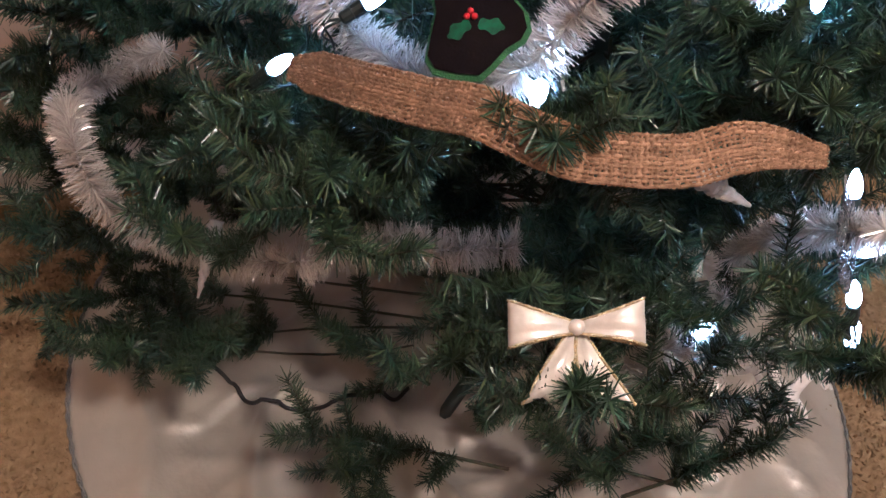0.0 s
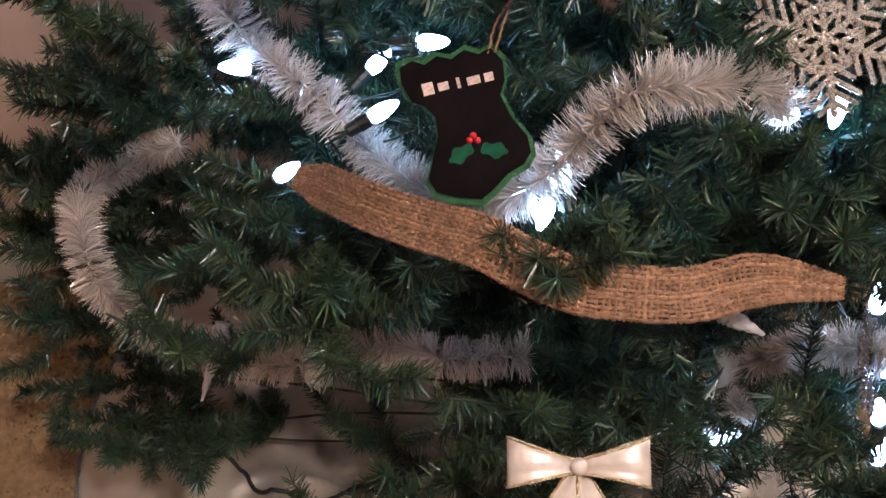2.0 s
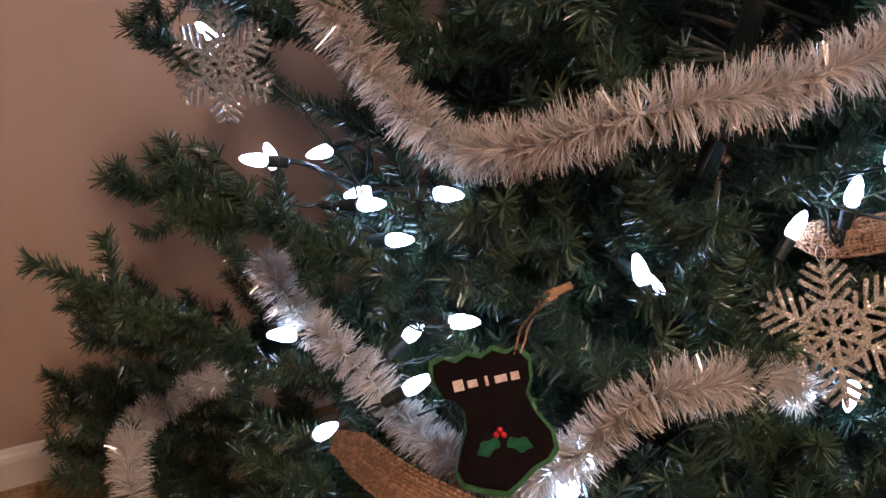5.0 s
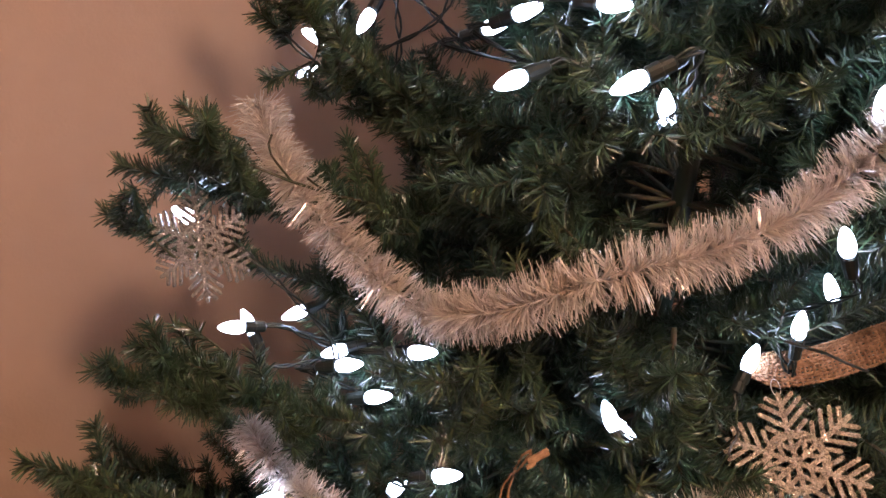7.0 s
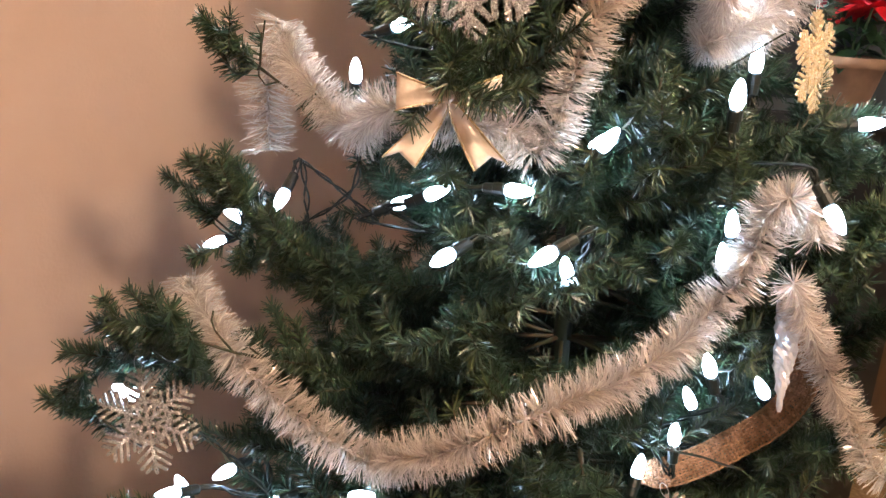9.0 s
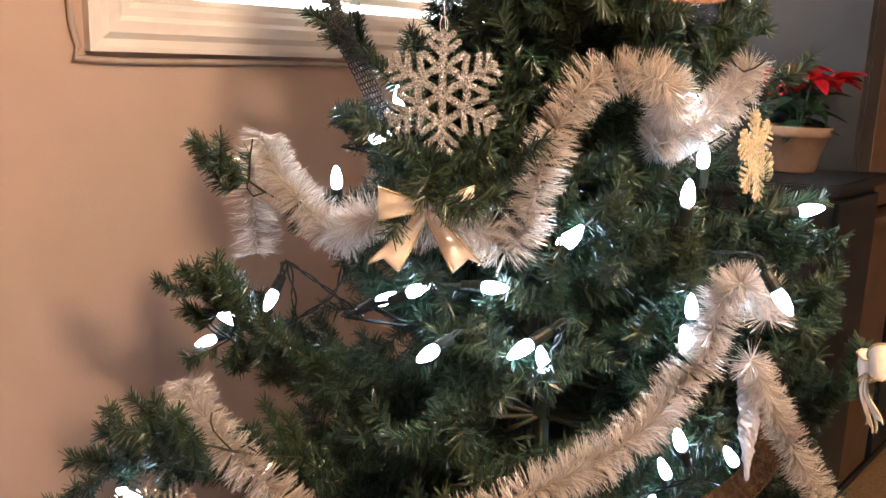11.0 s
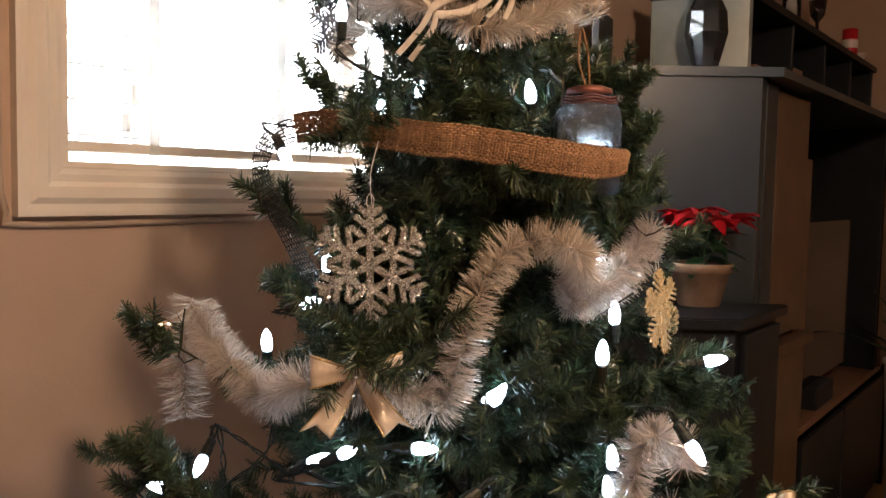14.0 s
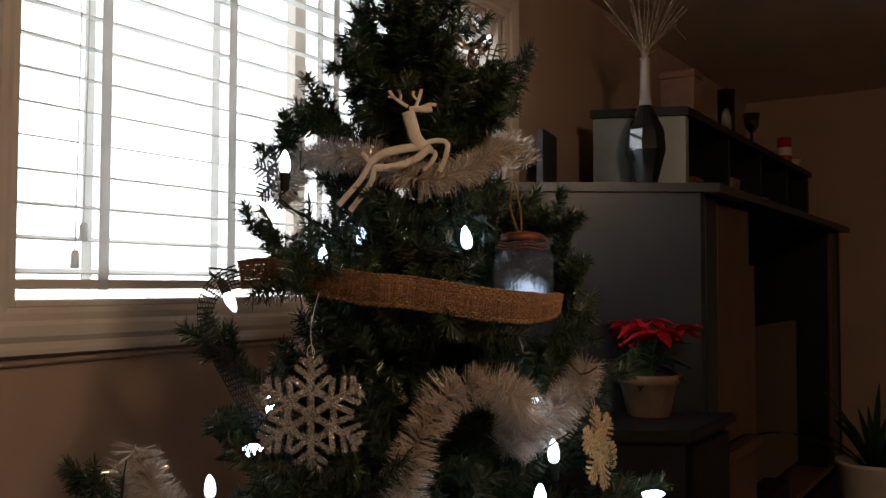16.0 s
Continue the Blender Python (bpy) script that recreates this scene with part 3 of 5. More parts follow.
# ---- where the decorations hang ----
GARLANDS = {
    "low_left": [(-0.852, 0.391, 0.520), (-0.882, 0.350, 0.487), (-0.835, 0.275, 0.493), (-0.745, 0.250, 0.512), (-0.703, 0.248, 0.484), (-0.70, 0.268, 0.43), (-0.66, 0.30, 0.412), (-0.616, 0.325, 0.424), (-0.566, 0.362, 0.433), (-0.525, 0.41, 0.447), (-0.505, 0.46, 0.46), (-0.486, 0.499, 0.474), (-0.432, 0.523, 0.500), (-0.40, 0.60, 0.50)],
    "low_right": [(-0.316, 0.865, 0.45), (-0.276, 0.848, 0.521), (-0.218, 0.822, 0.594), (-0.181, 0.82, 0.618), (-0.169, 0.813, 0.637)],
    "by_bow": [(-0.294, 0.849, 0.417), (-0.293, 0.823, 0.392), (-0.295, 0.791, 0.365), (-0.287, 0.744, 0.355), (-0.277, 0.718, 0.331)],
    "centre": [(-0.741, 0.405, 0.767), (-0.711, 0.409, 0.759), (-0.691, 0.421, 0.733), (-0.635, 0.441, 0.725), (-0.592, 0.463, 0.706), (-0.56, 0.484, 0.681), (-0.511, 0.497, 0.677), (-0.45, 0.515, 0.685), (-0.41, 0.54, 0.712), (-0.39, 0.559, 0.747), (-0.376, 0.578, 0.791), (-0.368, 0.606, 0.824), (-0.355, 0.664, 0.826), (-0.364, 0.748, 0.801), (-0.356, 0.789, 0.774)],
    "middle": [(-0.854, 0.471, 1.088), (-0.82, 0.467, 1.064), (-0.761, 0.467, 1.031), (-0.717, 0.487, 0.994), (-0.66, 0.515, 0.957), (-0.605, 0.54, 0.938), (-0.53, 0.561, 0.972), (-0.475, 0.589, 1.013), (-0.441, 0.633, 1.04), (-0.418, 0.69, 1.053), (-0.395, 0.737, 1.08), (-0.385, 0.789, 1.106), (-0.37, 0.82, 1.145), (-0.356, 0.822, 1.19), (-0.344, 0.821, 1.232), (-0.325, 0.815, 1.25), (-0.339, 0.859, 1.23), (-0.319, 0.876, 1.226), (-0.318, 0.881, 1.197)],
    "upper": [(-0.88, 0.607, 1.373), (-0.862, 0.612, 1.345), (-0.81, 0.598, 1.314), (-0.737, 0.611, 1.266), (-0.657, 0.583, 1.301), (-0.6, 0.605, 1.3), (-0.559, 0.668, 1.288), (-0.538, 0.679, 1.267), (-0.516, 0.693, 1.308), (-0.504, 0.697, 1.374), (-0.487, 0.725, 1.437), (-0.462, 0.765, 1.466), (-0.416, 0.773, 1.459), (-0.433, 0.828, 1.431), (-0.476, 0.891, 1.383), (-0.456, 0.945, 1.389), (-0.44, 0.985, 1.42), (-0.429, 1.014, 1.451)],
    "tail": [(-0.906, 0.618, 1.348), (-0.905, 0.613, 1.3), (-0.9, 0.611, 1.26), (-0.892, 0.61, 1.215)],
    "right_low": [(-0.32, 0.846, 1.16), (-0.303, 0.893, 1.092), (-0.28, 0.919, 1.034), (-0.259, 0.931, 0.997), (-0.222, 0.909, 0.967), (-0.19, 0.909, 0.963)],
    "right_high": [(-0.453, 0.829, 1.382), (-0.435, 0.851, 1.393), (-0.421, 0.871, 1.41), (-0.41, 0.9, 1.434), (-0.402, 0.927, 1.458), (-0.396, 0.952, 1.478)],
    "top": [(-0.774, 0.767, 1.69), (-0.76, 0.774, 1.737), (-0.743, 0.785, 1.761), (-0.678, 0.775, 1.758), (-0.615, 0.774, 1.746), (-0.551, 0.784, 1.717), (-0.525, 0.864, 1.739), (-0.521, 0.963, 1.784), (-0.503, 0.979, 1.757)],
}
RIBBONS = {
    "low": [(-0.573, 0.422, 0.651), (-0.541, 0.427, 0.667), (-0.453, 0.433, 0.703), (-0.393, 0.453, 0.721), (-0.349, 0.468, 0.737), (-0.309, 0.488, 0.736), (-0.282, 0.509, 0.734), (-0.264, 0.537, 0.733), (-0.245, 0.568, 0.735), (-0.238, 0.594, 0.735), (-0.229, 0.615, 0.744), (-0.219, 0.64, 0.746), (-0.208, 0.668, 0.741), (-0.199, 0.697, 0.733)],
    "mid": [(-0.457, 0.834, 0.879), (-0.425, 0.856, 0.888), (-0.397, 0.881, 0.907), (-0.371, 0.906, 0.933), (-0.346, 0.93, 0.961), (-0.328, 0.94, 0.995), (-0.319, 0.937, 1.034), (-0.321, 0.928, 1.071), (-0.322, 0.928, 1.104)],
    "high": [(-0.732, 0.762, 1.336), (-0.742, 0.73, 1.366), (-0.755, 0.701, 1.404), (-0.772, 0.68, 1.455), (-0.788, 0.664, 1.498), (-0.805, 0.658, 1.537), (-0.805, 0.667, 1.572), (-0.785, 0.69, 1.594), (-0.705, 0.69, 1.598), (-0.565, 0.689, 1.579), (-0.518, 0.708, 1.575), (-0.433, 0.764, 1.56), (-0.405, 0.83, 1.556), (-0.405, 0.88, 1.56), (-0.43, 0.94, 1.562)],
}
FACING = {"low": np.array((0.521, -0.541, 0.66)), "mid": np.array((0.353, -0.812, 0.465)), "high": np.array((0.539, -0.841, -0.049))}
BULBS_LOW = [(-0.542, 0.492, 0.73, 0.14, 0.76, 0.46, 1),
    (-0.601, 0.426, 0.641, 0.35, 0.61, 0.68, 1),
    (-0.665, 0.398, 0.723, -0.28, -0.89, 0.04, 1),
    (-0.282, 0.817, 0.382, 0.17, 0.69, 0.57, 1),
    (-0.335, 0.828, 0.775, 0.47, -0.57, -0.54, 1),
    (-0.4, 0.58, 0.74, -0.63, 0.1, 0.64, 1),
    (-0.385, 0.56, 0.705, 0.57, -0.64, -0.44, 1),
    (-0.608, 0.521, 0.739, -0.08, 0.72, 0.53),
    (-0.551, 0.541, 0.783, 0.54, 0.7, 0.2),
    (-0.239, 0.872, 0.62, -0.43, 0.14, 0.81, 1),
    (-0.36, 0.79, 0.765, -0.15, -0.87, -0.23, 1)]
BULBS_LEFT = [(-0.812, 0.436, 0.849, -0.45, -0.21, 0.8, 1),
    (-0.81, 0.49, 0.845, -0.02, -0.95, -0.15, 1),
    (-0.808, 0.415, 0.848, -0.12, -0.99, 0.17, 1),
    (-0.751, 0.512, 0.821, -0.3, -0.83, -0.19, 1),
    (-0.686, 0.501, 0.845, 0.64, 0.64, 0.27, 1),
    (-0.663, 0.524, 0.812, 0.66, 0.63, 0.28, 1),
    (-0.822, 0.377, 0.984, -0.53, -0.62, 0.39, 1)]
BULBS_MID = [(-0.468, 0.66, 0.87, -0.66, 0.03, 0.62, 1),
    (-0.456, 0.668, 0.858, 0.98, 0.25, -0.11, 1),
    (-0.448, 0.828, 0.897, -0.15, 0.51, 0.73, 1),
    (-0.629, 0.554, 0.877, 0.54, 0.72, 0.09),
    (-0.376, 0.81, 1.059, -0.14, -0.38, 0.91, 1),
    (-0.423, 0.854, 0.942, -0.06, -0.03, 0.93, 1),
    (-0.373, 0.956, 0.99, -0.39, -0.32, 0.77, 1)]
BULBS_HIGH = [(-0.548, 0.567, 1.173, -0.01, -0.94, -0.24, 1),
    (-0.466, 0.616, 1.187, -0.35, -0.72, -0.43, 1),
    (-0.478, 0.675, 1.162, -0.12, -0.19, 0.93),
    (-0.64, 0.653, 1.21, 0.61, 0.55, 0.39),
    (-0.702, 0.664, 1.184, 0.5, 0.67, 0.34),
    (-0.839, 0.588, 1.164, 0.13, -0.6, -0.72, 1),
    (-0.985, 0.586, 1.075, -0.23, -0.96, -0.22, 1),
    (-0.857, 0.537, 1.15, -0.66, -0.56, 0.24),
    (-0.8, 0.665, 1.323, 0.08, -0.13, 0.93, 1),
    (-0.485, 0.735, 1.288, 0.37, 0.34, 0.75, 1),
    (-0.495, 0.735, 1.282, -0.4, -0.83, -0.28, 1),
    (-0.525, 0.65, 1.235, 0.9, 0.32, 0.07)]
BULBS_TOP = [(-0.662, 0.726, 1.618, -0.02, 0.0, 0.9, 1),
    (-0.517, 0.84, 1.647, 0.07, -0.39, 0.9, 1),
    (-0.816, 0.713, 1.558, 0.52, 0.03, -0.79, 1),
    (-0.447, 0.879, 1.573, 0.07, -0.26, 0.91),
    (-0.703, 0.649, 1.382, 0.93, 0.13, 0.29, 1),
    (-0.75, 0.724, 1.427, 0.11, -0.16, 0.89),
    (-0.43, 0.848, 1.438, 0.91, 0.16, 0.29, 1),
    (-0.663, 0.805, 1.652, 0.26, -0.39, 0.88),
    (-0.727, 0.722, 1.748, -0.0, 0.0, 0.9)]
BULBS_RIGHT = [(-0.373, 0.769, 1.347, 0.14, -0.25, 0.95, 1),
    (-0.417, 0.891, 1.374, -0.01, -0.02, 0.91, 1),
    (-0.278, 0.813, 1.239, 0.55, 0.08, -0.73, 1),
    (-0.312, 0.965, 1.316, 0.71, 0.53, 0.17, 1),
    (-0.392, 0.835, 1.172, -0.12, -0.19, 0.93),
    (-0.395, 0.85, 1.205, -0.17, 0.09, 0.88),
    (-0.178, 0.86, 0.526, -0.37, -0.09, 0.92, 1),
    (-0.181, 0.841, 0.59, -0.21, -0.83, -0.29, 1),
    (-0.162, 0.882, 0.468, -0.32, 0.26, 0.83, 1),
    (-0.459, 0.951, 0.944, -0.47, -0.01, 0.78, 1)]

for pts in GARLANDS.values():
    keep_clear(spline(pts, 3 * len(pts))[0], 0.028)
for pts in RIBBONS.values():
    keep_clear(spline(pts, 3 * len(pts))[0], 0.026)
for some in (BULBS_LOW, BULBS_LEFT, BULBS_MID, BULBS_HIGH, BULBS_TOP, BULBS_RIGHT):
    keep_clear([b[:3] for b in some if len(b) > 6], 0.022)
keep_clear([(-0.459, 0.471, 0.806), (-0.45, 0.495, 0.816), (-0.437, 0.518, 0.82), (-0.436, 0.49, 0.795), (-0.422, 0.513, 0.798), (-0.416, 0.492, 0.774), (-0.403, 0.514, 0.778), (-0.405, 0.478, 0.752), (-0.389, 0.495, 0.749), (-0.384, 0.523, 0.767)], 0.045)
keep_clear([(-0.241, 0.457, 0.625), (-0.229, 0.469, 0.626), (-0.215, 0.484, 0.628), (-0.203, 0.504, 0.636), (-0.194, 0.521, 0.644), (-0.202, 0.463, 0.608), (-0.18, 0.492, 0.616), (-0.157, 0.496, 0.609)], 0.04)
keep_clear([(-0.604, 0.564, 1.34), (-0.595, 0.564, 1.307), (-0.55, 0.614, 1.342), (-0.549, 0.605, 1.302)], 0.032)
keep_clear([(-0.594, 0.629, 1.445), (-0.595, 0.631, 1.473), (-0.605, 0.614, 1.409), (-0.572, 0.643, 1.409), (-0.802, 0.385, 0.956), (-0.783, 0.405, 0.931), (-0.362, 0.802, 0.849), (-0.347, 0.819, 0.865), (-0.367, 0.789, 0.831), (-0.395, 0.944, 1.355)], 0.06)
keep_clear([(-0.522, 0.81, 1.738), (-0.648, 0.733, 1.675), (-0.543, 0.793, 1.753), (-0.55, 0.778, 1.802), (-0.437, 0.843, 1.586), (-0.461, 0.83, 1.596), (-0.413, 0.854, 1.597), (-0.454, 0.831, 1.623), (-0.416, 0.851, 1.623), (-0.436, 0.838, 1.643), (-0.49, 0.899, 1.623), (-0.452, 0.918, 1.623), (-0.491, 0.902, 1.587), (-0.452, 0.921, 1.588), (-0.471, 0.913, 1.551), (-0.471, 0.905, 1.659), (-0.556, 0.924, 1.933), (-0.324, 0.88, 1.088), (-0.323, 0.886, 1.034)], 0.035)

# ---- tree ----
tree = thing("christmas_tree", "full green artificial Christmas tree standing on a satin skirt", "Christmas tree", pose(0, 0, 0))
tr_line = np.array([(AXIS[0], AXIS[1], zz) for zz in np.linspace(0.02, 2.02, 24)])
part_mesh("trunk", mesh_of("trunk", *tube(tr_line, np.linspace(0.017, 0.006, 24), 12), [M_TRUNK], True), tree)
stand = [tube(spline([(AXIS[0], AXIS[1], 0.12), (AXIS[0] + 0.14 * math.cos(a), AXIS[1] + 0.14 * math.sin(a), 0.06), (AXIS[0] + 0.27 * math.cos(a), AXIS[1] + 0.27 * math.sin(a), 0.014)], 10)[0], 0.011, 8) for a in (0.4, 1.97, 3.54, 5.11)]
for v, f in stand:
    part_mesh("stand_leg", mesh_of("stand_leg", v, f, [M_TRUNK], True), tree)

# whorls of branches up the trunk, some of them short inner ones that fill the heart of the tree
z, turn = 0.40, 0.0
while z < 1.95:
    reach = profile(z)
    n = max(8, int(7 + 9 * reach / 0.62))
    for k in range(n):
        a = turn + 2 * math.pi * (k + rng.uniform(-0.35, 0.35)) / n
        out = reach * rng.uniform(0.78, 1.0)
        root = np.array([AXIS[0], AXIS[1], z - 0.06 - 0.06 * out])
        tip = np.array([AXIS[0] + out * math.cos(a), AXIS[1] + out * math.sin(a), z + rng.normal(0.01, 0.025)])
        tip[0] = max(tip[0], X0 + 0.06)
        branch(root, tip, tree, 10, density=1700 if z < 1.4 else 2300, needle=0.03 if z < 1.7 else 0.025)
    z += 0.085 if z < 1.2 else 0.055
    turn += 1.1
for k in range(9):
    a = 2.3 * k
    branch((AXIS[0], AXIS[1], 1.80 + 0.02 * k), (AXIS[0] + 0.05 * math.cos(a), AXIS[1] + 0.05 * math.sin(a), 1.93 + 0.02 * k), tree, 7, needle=0.022, density=2400)
branch((AXIS[0], AXIS[1], 1.93), (AXIS[0] - 0.005, AXIS[1] + 0.01, 2.12), tree, 8, needle=0.024, density=2600)


def own_branch(tip, rise=0.08, twigs=7, free=True, density=2900, needle=0.024):
    """A branch that reaches out past the others, to a known tip."""
    tip = np.asarray(tip, float)
    d = math.hypot(tip[0] - AXIS[0], tip[1] - AXIS[1])
    root = np.array([AXIS[0], AXIS[1], tip[2] - rise - 0.1 * d])
    return branch(root, tip, tree, twigs, free=free, density=density, needle=needle, bushy_end=True, naked=0.62 if tip[2] < 0.3 else 0.0)


for tip in [(-0.989, 0.345, 0.741), (-1.006, 0.223, 0.572), (-0.96, 0.189, 0.499), (-0.928, 0.298, 0.553), (-0.944, 0.18, 0.395), (-0.922, 0.258, 0.453), (-0.731, 0.328, 1.108), (-0.812, 0.347, 1.072), (-0.691, 0.252, 0.909), (-0.716, 0.295, 0.91), (-0.638, 0.185, 0.871), (-0.827, 0.477, 1.377), (-1.033, 0.596, 1.161), (-0.818, 0.318, 1.045), (-0.813, 0.297, 0.997), (-1.037, 0.243, 0.426), (-0.981, 0.206, 0.337), (-0.934, 0.183, 0.242), (-0.851, 0.151, 0.18), (-0.779, 0.198, 0.184), (-0.717, 0.236, 0.173), (-0.845, 0.469, 1.224), (-0.782, 0.658, 1.393), (-0.844, 0.471, 1.178), (-0.797, 0.625, 1.515), (-0.755, 0.7, 1.661), (-0.725, 0.741, 1.823), (-0.736, 0.727, 1.772), (-0.666, 0.806, 1.934), (-0.677, 0.796, 1.89), (-0.782, 0.655, 1.405)]:
    own_branch(tip, free=False)
for tip in [(-0.402, 0.947, 1.594), (-0.401, 0.947, 1.521), (-0.299, 0.961, 1.322), (-0.302, 0.961, 1.276), (-0.278, 0.962, 1.188), (-0.198, 0.957, 1.183), (-0.277, 0.962, 1.224), (-0.402, 0.945, 1.607), (-0.446, 0.934, 1.674), (-0.508, 0.913, 1.844), (-0.518, 0.908, 1.896), (-0.451, 0.936, 1.679), (-0.403, 0.95, 1.61), (-0.346, 0.962, 1.466), (-0.312, 0.952, 1.322), (-0.287, 0.952, 1.212), (-0.261, 0.951, 0.955)]:
    own_branch(tip, free=False)
for root, tip in [((-0.507, 0.421, 0.609), (-0.372, 0.367, 0.616)), ((-0.58, 0.646, 1.146), (-0.503, 0.58, 1.091)), ((-0.379, 0.621, 0.712), (-0.3, 0.483, 0.753)), ((-0.374, 0.596, 0.698), (-0.277, 0.482, 0.756)), ((-0.523, 0.445, 0.635), (-0.419, 0.384, 0.648)), ((-0.356, 0.481, 0.462), (-0.302, 0.452, 0.503)), ((-0.468, 0.726, 0.947), (-0.367, 0.677, 0.816)), ((-0.234, 0.537, 0.561), (-0.157, 0.431, 0.645)), ((-0.623, 0.636, 1.377), (-0.551, 0.564, 1.339)), ((-0.6, 0.625, 1.372), (-0.555, 0.566, 1.352)), ((-0.713, 0.751, 1.626), (-0.606, 0.622, 1.574)), ((-0.526, 0.83, 1.596), (-0.464, 0.718, 1.545))]:
    branch(root, tip, tree, 3, free=True, density=2200, needle=0.03, droop=0)
for root, tip in [((-0.931, 0.408, 0.499), (-0.94, 0.231, 0.561)), ((-0.886, 0.368, 0.429), (-0.895, 0.186, 0.495)), ((-0.871, 0.357, 0.333), (-0.867, 0.181, 0.412)), ((-0.906, 0.398, 0.462), (-0.921, 0.24, 0.517)), ((-0.819, 0.324, 0.276), (-0.835, 0.15, 0.348)), ((-0.958, 0.418, 0.542), (-0.965, 0.28, 0.608)), ((-0.877, 0.423, 0.357), (-0.889, 0.261, 0.412)), ((-0.626, 0.531, 0.56), (-0.532, 0.295, 0.612)), ((-0.605, 0.469, 0.5), (-0.517, 0.244, 0.584)), ((-0.645, 0.525, 0.579), (-0.557, 0.366, 0.634)), ((-0.331, 0.776, 0.677), (-0.32, 0.589, 0.781)), ((-0.311, 0.895, 0.643), (-0.313, 0.645, 0.812)), ((-0.28, 0.883, 0.703), (-0.232, 0.673, 0.778)), ((-0.242, 0.869, 0.655), (-0.202, 0.668, 0.787)), ((-0.463, 0.646, 0.442), (-0.282, 0.565, 0.513)), ((-0.454, 0.614, 0.41), (-0.339, 0.491, 0.457)), ((-0.518, 0.619, 0.119), (-0.598, 0.477, 0.236)), ((-0.372, 0.666, 0.07), (-0.469, 0.361, 0.232)), ((-0.453, 0.527, 0.101), (-0.406, 0.41, 0.212)), ((-0.209, 0.802, 0.159), (-0.316, 0.622, 0.267)), ((-0.242, 0.744, 0.128), (-0.142, 0.836, 0.37)), ((-0.28, 0.67, 0.157), (-0.222, 0.753, 0.462)), ((-0.311, 0.826, 0.431), (-0.311, 0.624, 0.536)), ((-0.146, 0.822, 0.507), (-0.199, 0.687, 0.612)), ((-0.118, 0.835, 0.513), (-0.13, 0.686, 0.58)), ((-0.753, 0.338, 0.254), (-0.567, 0.349, 0.297)), ((-0.736, 0.292, 0.226), (-0.582, 0.297, 0.257)), ((-0.713, 0.259, 0.2), (-0.622, 0.22, 0.276)), ((-0.465, 0.655, 0.108), (-0.4, 0.664, 0.206))]:
    branch(root, tip, tree, 5, free=True, density=1900, needle=0.029, droop=0)


# ---- tinsel ----
def garland(pts, radius=0.024, density=9000, shade=""):
    line, length = spline(pts, max(20, int(40 * len(pts) / 4)))
    line = line + rng.normal(size=line.shape) * 0.0012
    g = thing("tinsel_garland", "fluffy pearl-white tinsel garland draped over the tree branches", "garland", group="tinsel garlands")
    part_mesh("core_string", mesh_of("core_string", *tube(line, 0.0012, 5), [M_STRING]), g)
    n = int(length * density)
    tan, a, b = frames_along(line)
    last = len(line) - 1.001
    rows = max(4, int(length / 0.0042))                # turns of the twisted wire that grips the film
    row = rng.integers(0, rows, n)
    u = np.clip((row + 0.5 + rng.normal(0, 0.13, n)) / rows, 0, 1) * last
    base = np.stack([np.interp(u, np.arange(len(line)), line[:, k]) for k in range(3)], 1)
    i = u.astype(int)
    ang = rng.uniform(0, 2 * math.pi, n)
    tilt = rng.normal(0.1, 0.2, rows)[row] + rng.normal(0, 0.07, n)
    way = np.cos(ang)[:, None] * a[i] + np.sin(ang)[:, None] * b[i] + tan[i] * tilt[:, None] + rng.normal(size=(n, 3)) * 0.06
    way /= np.linalg.norm(way, axis=1)[:, None]
    bunch = rng.uniform(0.82, 1.06, rows)[row] * (0.94 + 0.06 * np.sin(ang * 2 + u * 0.5))
    v, f = blades(base, way, rng.uniform(0.72, 1.08, n) * radius * bunch, rng.uniform(0.001, 0.0017, n))
    part_mesh("fringe", mesh_of("fringe", v, f, [M_TINSEL]), g)
    return g


for key, pts in GARLANDS.items():
    garland(pts, {"centre": 0.031, "middle": 0.034, "upper": 0.034, "top": 0.03, "low_left": 0.029, "tail": 0.038, "right_high": 0.034}.get(key, 0.028), 12500 if key != "tail" else 6000)


